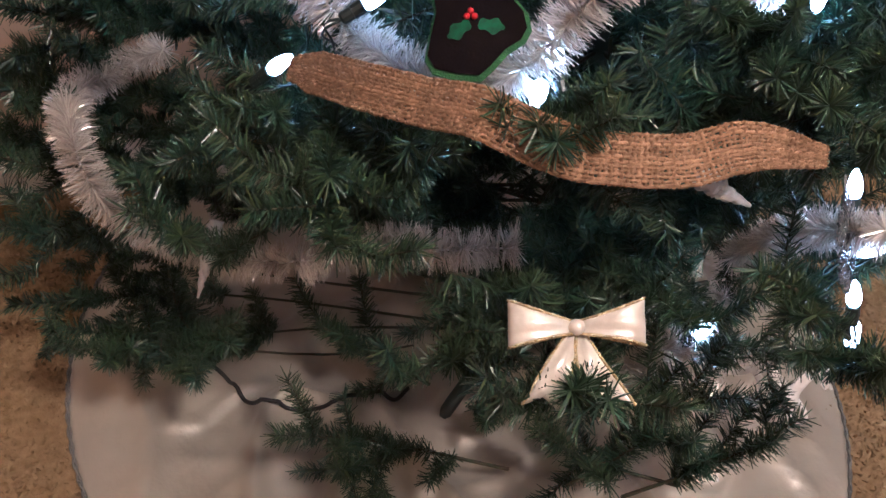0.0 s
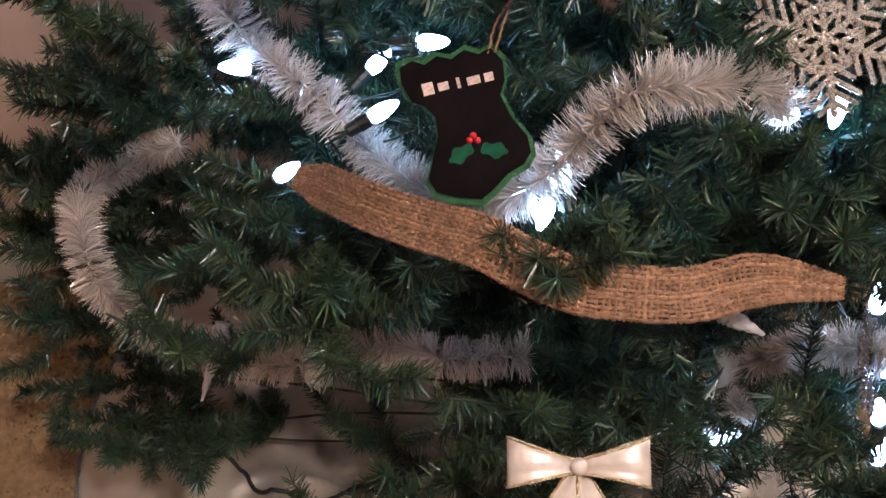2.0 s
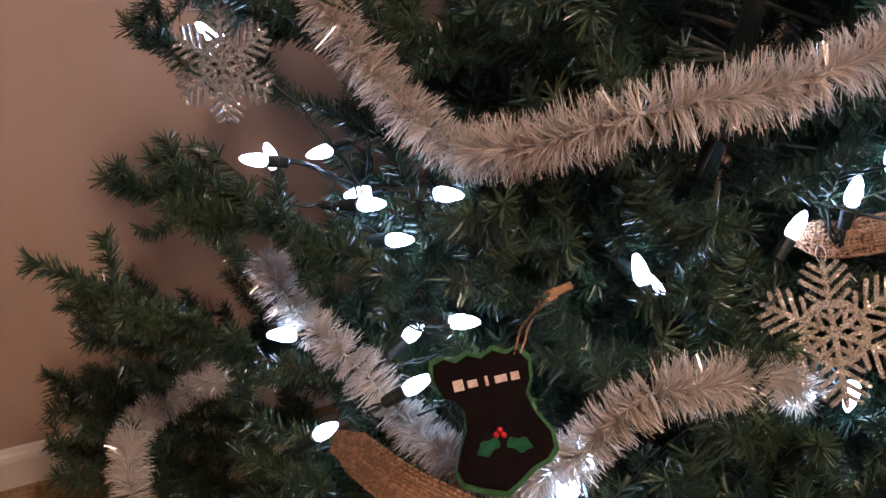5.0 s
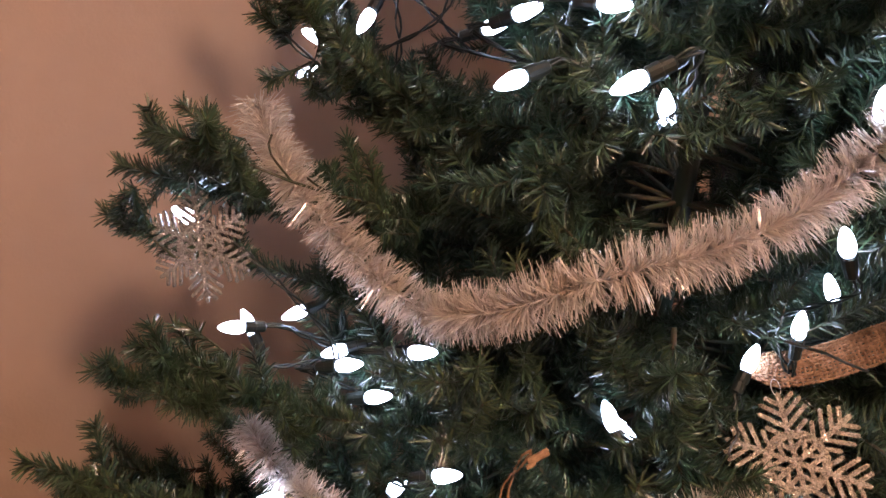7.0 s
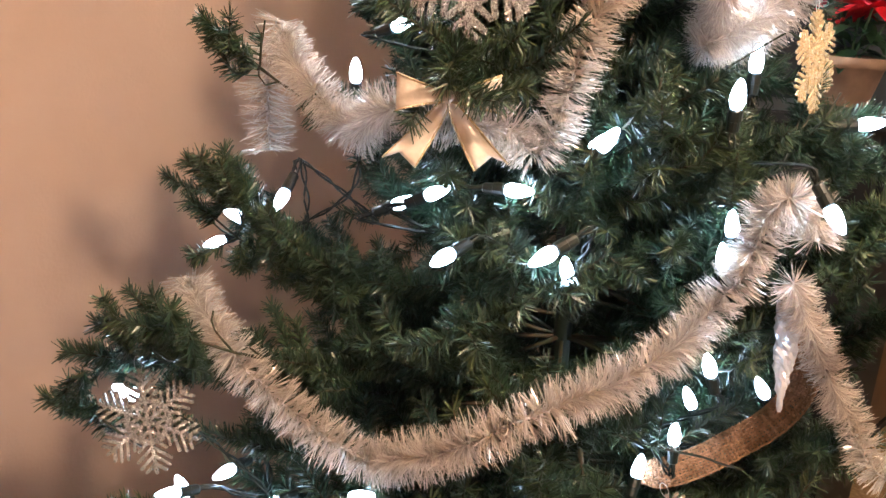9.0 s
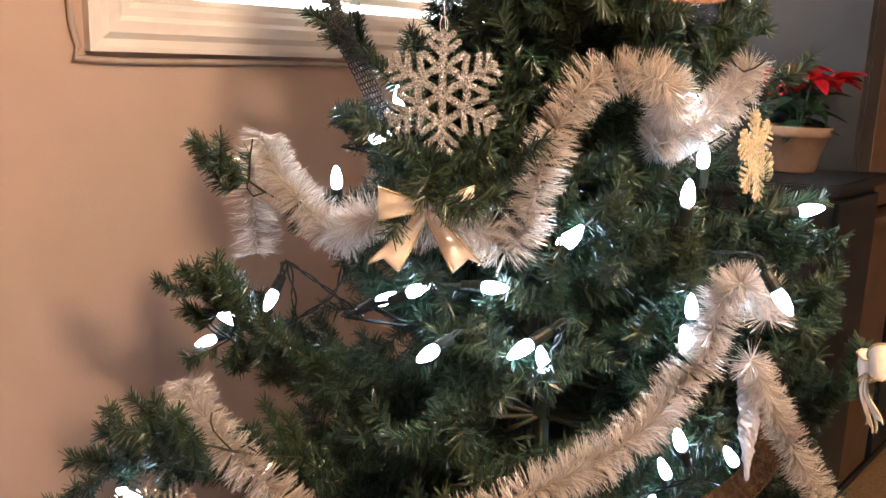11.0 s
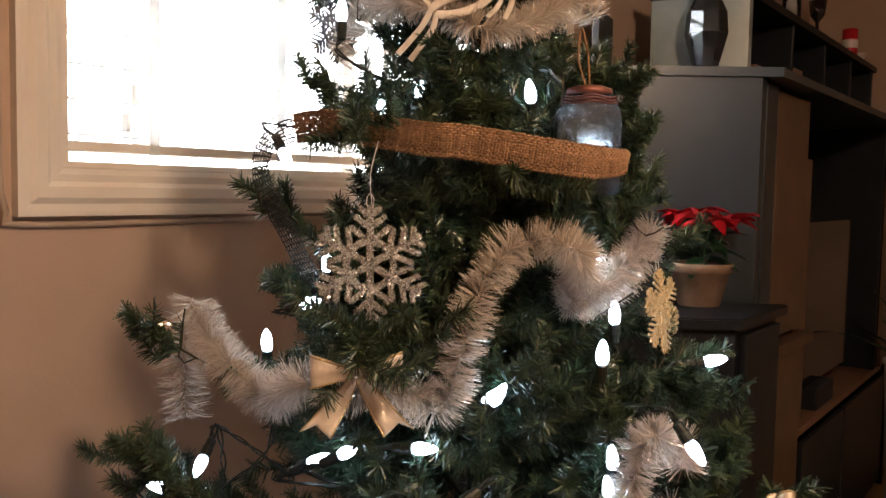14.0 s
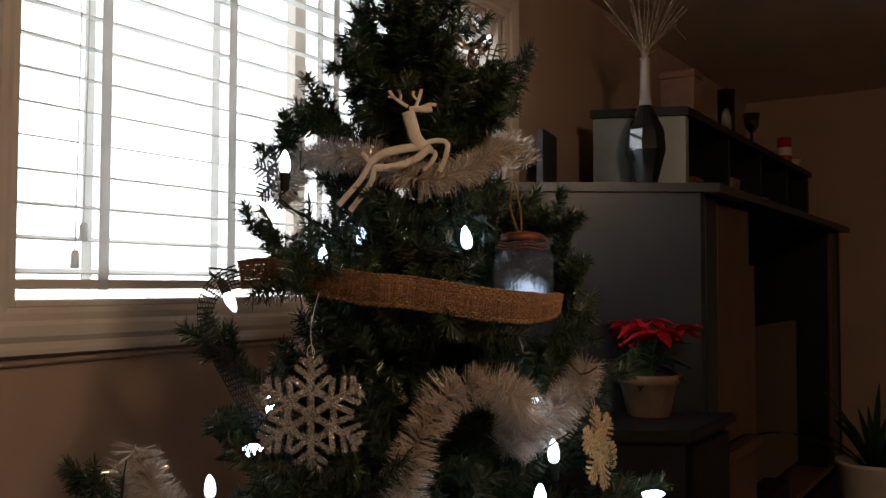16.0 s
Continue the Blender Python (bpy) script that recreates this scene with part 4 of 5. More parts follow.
# ---- burlap ribbon ----
def burlap(pts, out, width=0.036, flip=None, pitch=0.0041, n_warp=13, thick=0.00118, open_to=0.0, label="coarse brown burlap ribbon wound round the tree"):
    line, length = spline(pts, 400)
    n_weft = int(length / pitch)
    line, _ = spline(pts, n_weft)
    tan = np.gradient(line, axis=0)
    tan /= np.linalg.norm(tan, axis=1)[:, None]
    o = np.broadcast_to(out, line.shape) if flip is None else flip(line)
    wide = np.cross(tan, o)
    wide /= np.linalg.norm(wide, axis=1)[:, None]
    face = np.cross(wide, tan)
    cols = np.linspace(-0.5, 0.5, n_warp)
    u = np.linspace(0, 1, n_weft)
    girth = width * np.clip(np.minimum(0.5 + u / 0.16, 0.4 + (1 - u) / 0.25), 0, 1)   # gathered where it tucks into the branches
    girth = np.where(u < open_to, girth * 0.82, girth)
    tail = u < open_to                                 # the tail is pulled into an open net
    rib = thing("burlap_ribbon", label, "ribbon", group="burlap ribbons")
    warps, wefts, mesh_net = [], [], []
    for c, x in enumerate(cols):                       # threads that run along
        wob = rng.normal(0, 0.0004, n_weft)
        lift = 0.0013 * np.where((np.arange(n_weft) + c) % 2, 1, -1)
        mid = line + wide * (x * girth + wob)[:, None] + face * lift[:, None]
        k = rng.uniform(0.8, 1.2)
        if (~tail).sum() > 2:
            warps.append(tube(mid[~tail], thick * k, 4))
        if tail.sum() > 2 and c % 2 == 0:
            mesh_net.append(tube(mid[tail], 0.00105, 4))
    fine = np.linspace(-0.53, 0.53, n_warp + 2)
    for r in range(n_weft):                            # threads that run across
        lift = 0.0014 * np.where((np.arange(len(fine)) + r) % 2, -1, 1)
        mid = line[r] + wide[r] * (fine * girth[r])[:, None] + face[r] * lift[:, None] + tan[r] * rng.normal(0, 0.0004, len(fine))[:, None]
        if not tail[r]:
            wefts.append(tube(mid, thick * 1.05 * rng.uniform(0.75, 1.25), 4))
        elif r % 2 == 0:
            mesh_net.append(tube(mid, 0.00105, 4))
    for nm, bits, mt in (("warp", warps, M_BURLAP), ("weft", wefts, M_BURLAP), ("net_tail", mesh_net, M_NET)):
        if bits:
            tagged(part_mesh(nm, mesh_of(nm, *merge(bits), [mt], True), rib), kind="stuff")
    return rib


burlap(RIBBONS["low"], FACING["low"], 0.037, None, 0.0042, 12, 0.00175)
burlap(RIBBONS["mid"], FACING["mid"], 0.033, None, 0.0042, 11, 0.00165)


def turned_tail(line):
    """The ribbon faces the room, but its hanging tail is turned half away."""
    u = np.clip((np.arange(len(line)) / len(line) - 0.28) / 0.14, 0, 1)[:, None]
    return u * FACING["high"] + (1 - u) * np.array([-0.05, -0.98, 0.1])


burlap(RIBBONS["high"], None, 0.036, turned_tail, 0.0036, 13, 0.0016, 0.37)


# ---- fairy lights ----
def bulb_parts():
    """A faceted strawberry lens and its dark socket, tip along +z."""
    lens = bmesh.new()
    prof = [(0.0042, 0.0), (0.0065, 0.003), (0.0075, 0.008), (0.0072, 0.0135), (0.0057, 0.021), (0.0036, 0.0265), (0.0015, 0.0295)]
    sides = 10
    rings = []
    for j, (r, zz) in enumerate(prof):
        tw = 0.5 * (j % 2)
        rings.append([lens.verts.new((r * math.cos(2 * math.pi * (k + tw) / sides), r * math.sin(2 * math.pi * (k + tw) / sides), zz)) for k in range(sides)])
    for j, (a, b) in enumerate(zip(rings, rings[1:])):
        for k in range(sides):
            if j % 2 == 0:
                lens.faces.new((a[k], a[(k + 1) % sides], b[k]))
                lens.faces.new((a[(k + 1) % sides], b[(k + 1) % sides], b[k]))
            else:
                lens.faces.new((a[k], b[(k + 1) % sides], b[k]))
                lens.faces.new((a[k], a[(k + 1) % sides], b[(k + 1) % sides]))
    lens.faces.new(rings[-1])
    lens.faces.new(rings[0][::-1])
    sock = lathe([(0.004, -0.024), (0.0062, -0.022), (0.0064, -0.012), (0.0072, -0.0115), (0.0072, -0.001), (0.0058, 0.0005)], 12)
    return lens, sock


lens_bm, sock_bm = bulb_parts()
first = thing("fairy_light", "cool white faceted LED bulb lit on the tree", "fairy light", group="string of fairy lights")
part("lens", lens_bm, M_BULB, first, "glowing white faceted lens")
part("socket", sock_bm, M_SOCKET, first, "dark green socket", smooth=False)


def along(p, d):
    return Matrix.Translation(p) @ Vector(d).to_track_quat("Z", "Y").to_matrix().to_4x4()


placed = []
for some in (BULBS_LOW, BULBS_LEFT, BULBS_MID, BULBS_HIGH, BULBS_TOP, BULBS_RIGHT):
    for x, y, zz, dx, dy, dz, *front in some:
        d = Vector((dx, dy, dz)).normalized()
        m = along(Vector((x, y, zz)) - d * 0.016, d)
        if placed:
            copy_thing(first, m)
        else:
            first.matrix_basis = m
        placed.append((Vector((x, y, zz)) - d * 0.038, d))


def cord_between(pa, pb, sag=0.03, inward=0.05):
    (p, dp), (q, dq) = pa, pb
    mid = (p + q) / 2
    axis = Vector((AXIS[0], AXIS[1], mid.z))
    mid = mid + (axis - mid).normalized() * inward - Vector((0, 0, sag))
    line, _ = spline([tuple(p), tuple(p - dp * 0.02), tuple(mid), tuple(q - dq * 0.02), tuple(q)], 26)
    off = np.stack([0.003 * np.sin(np.arange(26) * 0.9), 0.003 * np.cos(np.arange(26) * 0.9), np.zeros(26)], 1)
    return merge([tube(line + off, 0.0014, 5), tube(line - off, 0.0014, 5)])


cords = []
for a, b in zip(placed, placed[1:]):
    if (a[0] - b[0]).length < 0.36:
        cords.append(cord_between(a, b))
string_cord = thing("light_string_cord", "dark green twisted cord of the light string", "cord")
for v, f in cords:
    part_mesh("cord_length", mesh_of("cord_length", v, f, [M_CORD]), string_cord)


# ---- skirt and floor cord ----
def skirt_height(x, y):
    """Folds and sharp creases of the cloth over the carpet."""
    dx, dy = x + 0.63, y - 0.79
    s, a = min(1.0, math.hypot(dx, dy) / 0.628), math.atan2(dy, dx)
    fold = abs(noise.noise(Vector((x * 3.6, y * 2.4, 0.3)))) * 0.04 + noise.noise(Vector((x * 8 + 4, y * 6, 1.3))) * 0.012
    fold += 0.014 * abs(math.sin(3.5 * a + 2.0 * noise.noise(Vector((x * 4, y * 4, 5))))) * s
    fold += 0.028 * (1 - abs(noise.noise(Vector((x * 5 + 9, y * 7, 2.2)))))**7 + 0.012 * (1 - abs(noise.noise(Vector((x * 13, y * 10 + 3, 4.1)))))**6
    return 0.006 + max(0.0, fold) * (1 - s**6) + 0.012 * (1 - s)


def skirt():
    n_r, n_a, R = 80, 280, 0.628
    cx, cy = -0.63, 0.79
    v = []
    for i in range(n_r + 1):
        for k in range(n_a):
            r, a = R * i / n_r, 2 * math.pi * k / n_a
            x, y = cx + r * math.cos(a), cy + r * math.sin(a)
            v.append((x, y, skirt_height(x, y)))
    f = [(i * n_a + k, i * n_a + (k + 1) % n_a, (i + 1) * n_a + (k + 1) % n_a, (i + 1) * n_a + k) for i in range(n_r) for k in range(n_a)]
    v2 = [(x, y, z - 0.003) for x, y, z in v[-n_a:]]
    k0, k1 = n_r * n_a, len(v)
    f += [(k0 + k, k0 + (k + 1) % n_a, k1 + (k + 1) % n_a, k1 + k) for k in range(n_a)]
    sk = thing("tree_skirt", "creased silvery satin tree skirt lying on the carpet", "tree skirt")
    part_mesh("cloth", mesh_of("cloth", v + v2, f, [M_SKIRT], True), sk)
    ring = np.array([(cx + (R + 0.002) * math.cos(t), cy + (R + 0.002) * math.sin(t), 0.007) for t in np.linspace(0, 2 * math.pi, 500)])
    tw = np.arange(500) * 0.9
    r = np.stack([np.cos(np.linspace(0, 2 * math.pi, 500)) * np.cos(tw), np.sin(np.linspace(0, 2 * math.pi, 500)) * np.cos(tw), np.sin(tw)], 1) * 0.002
    part_mesh("edging", mesh_of("edging", *merge([tube(ring + r, 0.002, 5), tube(ring - r, 0.002, 5)]), [M_SILVER], True), sk, "twisted silver edging cord")


skirt()
floor_cord, _ = spline([(-0.837, 0.349, 0.022), (-0.764, 0.345, 0.022), (-0.732, 0.381, 0.022), (-0.696, 0.397, 0.022), (-0.652, 0.409, 0.022), (-0.626, 0.443, 0.022), (-0.598, 0.484, 0.022), (-0.588, 0.507, 0.022), (-0.596, 0.532, 0.022), (-0.587, 0.554, 0.022), (-0.562, 0.589, 0.022), (-0.574, 0.627, 0.022)], 160)
floor_cord = np.array([(x, y, max(skirt_height(x + ox, y + oy) for ox in (-0.004, 0, 0.004) for oy in (-0.004, 0, 0.004)) + 0.0036) for x, y, _ in floor_cord])
tagged(part_mesh("power_cord", mesh_of("power_cord", *tube(floor_cord, 0.0032, 8), [M_BLACK_CORD], True)), "black power cord lying across the tree skirt", "cord")
carpet_tufts()


# ---- stocking ornament ----
def inset(outline, k):
    cx = sum(p[0] for p in outline) / len(outline)
    cy = sum(p[1] for p in outline) / len(outline)
    return [(cx + (x - cx) * k, cy + (y - cy) * k) for x, y in outline]


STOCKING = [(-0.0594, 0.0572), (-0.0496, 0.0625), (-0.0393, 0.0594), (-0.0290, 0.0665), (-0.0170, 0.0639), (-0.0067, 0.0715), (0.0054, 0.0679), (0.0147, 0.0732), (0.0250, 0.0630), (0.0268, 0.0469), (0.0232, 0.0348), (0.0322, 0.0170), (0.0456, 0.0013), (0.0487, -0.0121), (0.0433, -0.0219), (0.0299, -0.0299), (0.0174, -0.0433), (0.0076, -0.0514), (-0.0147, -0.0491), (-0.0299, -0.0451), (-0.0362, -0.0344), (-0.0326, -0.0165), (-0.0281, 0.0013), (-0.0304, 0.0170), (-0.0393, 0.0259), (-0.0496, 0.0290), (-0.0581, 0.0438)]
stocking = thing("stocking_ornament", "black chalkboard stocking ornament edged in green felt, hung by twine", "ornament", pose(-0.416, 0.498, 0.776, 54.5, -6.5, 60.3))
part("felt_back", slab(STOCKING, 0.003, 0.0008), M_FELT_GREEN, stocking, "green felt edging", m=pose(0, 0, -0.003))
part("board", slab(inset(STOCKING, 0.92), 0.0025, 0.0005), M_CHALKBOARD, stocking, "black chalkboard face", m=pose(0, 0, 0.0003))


def holly_leaf():
    n, out = 22, []
    for i in range(n):
        t = 2 * math.pi * i / n
        r = 1 + 0.28 * math.cos(5 * t + 0.4)
        out.append((0.0105 * math.cos(t) * (0.8 + 0.2 * r), 0.0055 * math.sin(t) * r))
    return slab(out, 0.0012, 0.0003)


for x, y, a in ((-0.009, -0.011, 215), (0.016, -0.008, -8)):
    part("holly_leaf", holly_leaf(), M_HOLLY, stocking, "small green holly leaf", m=pose(x, y, 0.0029, 0, 0, a))
for x, y in ((0.0, 0.003), (-0.003, -0.0008), (0.0032, -0.0008)):
    b = bmesh.new()
    bmesh.ops.create_icosphere(b, subdivisions=2, radius=0.0027)
    part("berry", b, M_RED, stocking, "red berry", smooth=True, m=pose(x, y, 0.004))
for k, (w, h, dy) in enumerate(((0.0085, 0.009, 0), (0.008, 0.006, 0.002), (0.0025, 0.008, 0.0045), (0.010, 0.006, 0.0065), (0.007, 0.0065, 0.009))):
    part("chalk_bar", box(-w / 2, w / 2, -h / 2, h / 2, 0, 0.0004), M_CHALK, stocking, "pale chalk stroke", m=pose(-0.034 + 0.0115 * k, 0.038 + dy, 0.0029, 0, 0, 14))
tagged(part_mesh("twine_loop", mesh_of("twine_loop", *tube(spline([(-0.442, 0.524, 0.832), (-0.449, 0.534, 0.852), (-0.436, 0.529, 0.889), (-0.427, 0.533, 0.904), (-0.433, 0.531, 0.886), (-0.452, 0.529, 0.851), (-0.444, 0.52, 0.83)], 60)[0] + rng.normal(size=(60, 3)) * 0.0004, 0.0011, 6), [M_JUTE])), "rough jute twine loop tied on a branch", "twine")
tagged(part("twine_knot", join(box(-0.009, 0.009, -0.003, 0.003, -0.002, 0.002, 0.0015), box(-0.012, -0.004, -0.0045, -0.001, -0.0012, 0.0022, 0.001)), M_JUTE, m=pose(-0.391, 0.508, 0.932, 49.9, -26.4, 76.2)), "frayed orange-brown twine end on a branch", "twine")


# ---- bows ----
def strip(rows, thick=0.0005):
    """A ribbon surface from rows of (left, right) points, given a little thickness."""
    bm = bmesh.new()
    n = len(rows[0])
    vs = [[bm.verts.new(p) for p in row] for row in rows]
    for a, b in zip(vs, vs[1:]):
        for k in range(n - 1):
            bm.faces.new((a[k], a[k + 1], b[k + 1], b[k]))
    bmesh.ops.recalc_face_normals(bm, faces=bm.faces[:])
    bmesh.ops.solidify(bm, geom=bm.faces[:], thickness=thick)
    return bm


def bow(m, span=0.092, label="cream and gold satin bow clipped to a branch", tail=0.055, spread=0.022):
    b = thing("satin_bow", label, "bow", m, "satin bows")
    half = span / 2
    for sgn in (-1, 1):
        rows, edge_a, edge_b = [], [], []
        for i in range(25):
            u = i / 24
            out = half * math.sin(math.pi * u) ** 0.75
            bulge = 0.011 * math.cos(math.pi * u) * math.sin(math.pi * min(1, max(0, u))) ** 0.5 * 1.3
            w = 0.005 + 0.0125 * (out / half) ** 1.2
            row = []
            for k in range(7):
                v = k / 6 * 2 - 1
                pleat = 0.0016 * math.sin(9 * v + 3 * sgn) * (1 - out / half)
                row.append((sgn * (0.003 + out), v * w + 0.004 * (out / half) * (0.5 if sgn < 0 else 1), bulge + pleat + 0.001 * math.sin(5 * v + 6 * u)))
            rows.append(row)
            edge_a.append(row[0])
            edge_b.append(row[-1])
        part("loop", strip(rows), M_SATIN, b, smooth=True)
        for e in (edge_a, edge_b):
            part_mesh("wired_edge", mesh_of("wired_edge", *tube(np.array(e), 0.0012, 5), [M_GOLD_TRIM]), b, "glittering gold wired edge")
    for sgn in (-1, 1):
        rows, edge_a, edge_b = [], [], []
        for i in range(14):
            u = i / 13
            c = np.array([sgn * (0.004 + spread * u**1.1), -0.006 - tail * u, -0.004 - 0.004 * math.sin(5 * u)])
            w = 0.004 + 0.0115 * u**0.7
            row = []
            for k in range(7):
                v = k / 6 * 2 - 1
                cut = 0.010 * (1 - abs(v)) * max(0, u - 0.75) * 4
                row.append((c[0] + v * w, c[1] + cut + sgn * v * 0.004 * u, c[2] + 0.0015 * math.sin(4 * v + 5 * u)))
            rows.append(row)
            edge_a.append(row[0])
            edge_b.append(row[-1])
        part("tail", strip(rows), M_SATIN, b, smooth=True)
        for e in (edge_a, edge_b):
            part_mesh("wired_edge", mesh_of("wired_edge", *tube(np.array(e), 0.0012, 5), [M_GOLD_TRIM]), b, "glittering gold wired edge")
    part("knot", lathe([(0.003, -0.008), (0.0055, -0.006), (0.0065, 0.0), (0.0055, 0.006), (0.003, 0.008)], 14), M_SATIN, b, smooth=True)
    return b


bow(pose(-0.206, 0.479, 0.635, 36.7, -7.6, 57.3), 0.096)
bow(pose(-0.567, 0.581, 1.325, 82.0, -1.6, 39.9), 0.092, "small gold satin bow half hidden by needles", 0.058, 0.04)
bow(pose(-0.195, 0.845, 1.185, 86.1, 22.2, 113.5), 0.085, "silvery satin bow clipped to an outer branch tip")


# ---- snowflakes ----
def flake_arm(radius, w, spurs, thick):
    """One arm as a single plate: a stem with paired side spurs and a blunt tip, along +x."""
    side, c, q = [(0.0, w * 0.5)], 0.62, 0.78
    for at, ln in spurs:
        h = w * 0.85 / 2 / q
        x, y = at * radius, w * 0.5
        ex, ey = x + c * ln * radius, y + q * ln * radius
        nx, ny = -q * w * 0.42, c * w * 0.42
        side += [(x - h, y), (ex + nx, ey + ny), (ex + c * w * 0.3, ey + q * w * 0.3), (ex - nx, ey - ny), (x + h, y)]
    side += [(radius * 0.95, w * 0.5), (radius, w * 0.22)]
    out = side + [(x, -y) for x, y in side[::-1]]
    return slab(out, thick, w * 0.1)


def snowflake(m, radius, mat, label, bold=False):
    """Six arms with paired side spurs round a pierced heart."""
    f = thing("snowflake_ornament", label, "ornament", m, "snowflake ornaments")
    w = radius * (0.128 if bold else 0.078)
    spurs = ((0.42, 0.34), (0.66, 0.24), (0.86, 0.14)) if bold else ((0.2, 0.16), (0.36, 0.3), (0.52, 0.36), (0.68, 0.3), (0.83, 0.19))
    for k in range(6):
        part("arm", flake_arm(radius, w, spurs, 0.0022 + 0.00012 * k), mat, f, m=pose(0, 0, 0, 0, 0, 90 + 60 * k))
    heart = bmesh.new()
    rings = [[heart.verts.new((rr * math.cos(math.pi / 6 * k), rr * math.sin(math.pi / 6 * k), zz)) for k in range(12)] for rr, zz in ((0.34 * radius, 0.0005), (0.46 * radius, 0.0005), (0.46 * radius, 0.0019), (0.34 * radius, 0.0019))]
    for a, b in zip(rings, rings[1:] + rings[:1]):
        for k in range(12):
            heart.faces.new((a[k], a[(k + 1) % 12], b[(k + 1) % 12], b[k]))
    bmesh.ops.recalc_face_normals(heart, faces=heart.faces[:])
    part("heart", heart, mat, f)
    part_mesh("hanging_loop", mesh_of("hanging_loop", *tube(np.array([(0.004 * math.sin(t), radius * 0.94 + 0.008 - 0.008 * math.cos(t), 0.001) for t in np.linspace(0, 2 * math.pi, 24)]), 0.0004, 4), [M_STRING]), f)
    return f


snowflake(pose(-0.586, 0.622, 1.437, 87.3, -0.8, 35.6), 0.066, M_SILVER, "large silver glitter snowflake ornament with broad arms", True)
snowflake(pose(-0.770, 0.377, 0.970, 72.8, -13.5, 47.3), 0.056, M_SILVER, "pale silver lacy snowflake ornament on an outer branch")
snowflake(pose(-0.356, 0.797, 0.843, 56.5, -24.4, 47.9), 0.066, M_CHAMPAGNE, "champagne gold glitter lacy snowflake ornament over tinsel")
snowflake(pose(-0.377, 0.943, 1.373, 84.4, -7.6, 91.4), 0.055, M_GOLD_TRIM, "gold glitter snowflake ornament turned edge-on")
snowflake(pose(-0.193, 0.808, 0.605, 59.3, 19.7, 107.9), 0.050, M_GUNMETAL, "dark grey glitter snowflake ornament turned edge-on")
snowflake(pose(-0.777, 0.758, 1.733, 91.3, -12.0, 88.5), 0.046, M_GUNMETAL, "dark glitter snowflake ornament against the window")
tagged(part_mesh("hanging_thread", mesh_of("hanging_thread", *tube(spline([(-0.594, 0.633, 1.503), (-0.596, 0.632, 1.536), (-0.606, 0.656, 1.575)], 16)[0], 0.0005, 4), [M_STRING])), "thin silver thread of a hanging ornament", "thread")


# ---- cut-out leaping ornaments, icicles, jar ----
def leaper(m, k, label):
    segs = [
        ([(-0.004, 0.048), (0.001, 0.03), (0.006, 0.014), (0.016, 0.002)], 0.0085), ([(0.014, 0.004), (-0.014, 0.0), (-0.036, -0.006), (-0.054, -0.018)], 0.0055),
        ([(0.026, 0.004), (0.006, -0.012), (-0.02, -0.022), (-0.046, -0.024)], 0.005), ([(-0.002, 0.05), (0.008, 0.051), (0.018, 0.05), (0.027, 0.051)], 0.0042),
        ([(-0.052, -0.018), (-0.062, -0.036), (-0.075, -0.052), (-0.092, -0.071)], 0.0036), ([(-0.046, -0.022), (-0.05, -0.04), (-0.062, -0.058), (-0.077, -0.078)], 0.0036),
        ([(0.018, 0.008), (0.034, 0.011), (0.046, 0.007), (0.043, -0.012), (0.036, -0.028)], 0.0034), ([(0.022, -0.002), (0.031, -0.005), (0.026, -0.016), (0.016, -0.026)], 0.003),
        ([(-0.004, 0.054), (-0.014, 0.06), (-0.022, 0.066), (-0.028, 0.074)], 0.0022), ([(-0.014, 0.06), (-0.013, 0.068), (-0.016, 0.076)], 0.0018), ([(-0.022, 0.066), (-0.029, 0.066)], 0.0016),
        ([(0.006, 0.055), (0.01, 0.064), (0.013, 0.076)], 0.0022), ([(0.009, 0.061), (0.003, 0.068), (0.003, 0.074)], 0.0018), ([(0.014, 0.053), (0.024, 0.057), (0.032, 0.056)], 0.0022), ([(-0.054, -0.014), (-0.062, -0.004)], 0.003)]
    ps = []
    for line, r in segs:
        pts = [(x * k, y * k, 0) for x, y in line]
        v, f = tube(spline(pts, 14)[0], r * k, 8)
        v = v * [1, 1, 0.22]
        ps.append((v, f))
    v, f = merge(ps)
    ob = part_mesh("leaping_ornament", mesh_of("leaping_ornament", v, f, [M_WHITE_DEER], True), m=m)
    return tagged(ob, label, "ornament", "cut-out ornaments")


leaper(pose(-0.555, 0.77, 1.755, 92.4, -0.1, 33.8), 1.0, "white flat cut-out leaping ornament hung near the treetop")
leaper(pose(-0.215, 0.960, 0.259, 27.6, 40.5, 14.3), 1.05, "white flat cut-out leaping ornament on a low branch")


def icicle(m, length, label, r=0.008):
    prof = []
    n = 26
    for i in range(n):
        u = i / (n - 1)
        rr = r * (0.35 + 0.65 * math.sin(math.pi * min(1, u * 0.62 + 0.35))) * (1 - 0.65 * u**2.2)
        prof.append((rr, length * (0.5 - u)))
    bm = lathe(prof, 16)
    for v in bm.verts:
        tw = 9 * v.co.z / length * 2
        a = math.atan2(v.co.y, v.co.x)
        k = 1 + 0.12 * math.sin(2 * a + tw * 2) + 0.5 * noise.noise(v.co * 260)
        v.co.x *= k
        v.co.y *= k
    ob = part("icicle_ornament", bm, M_ICE, m=m)
    return tagged(ob, label, "ornament", "icicle ornaments")


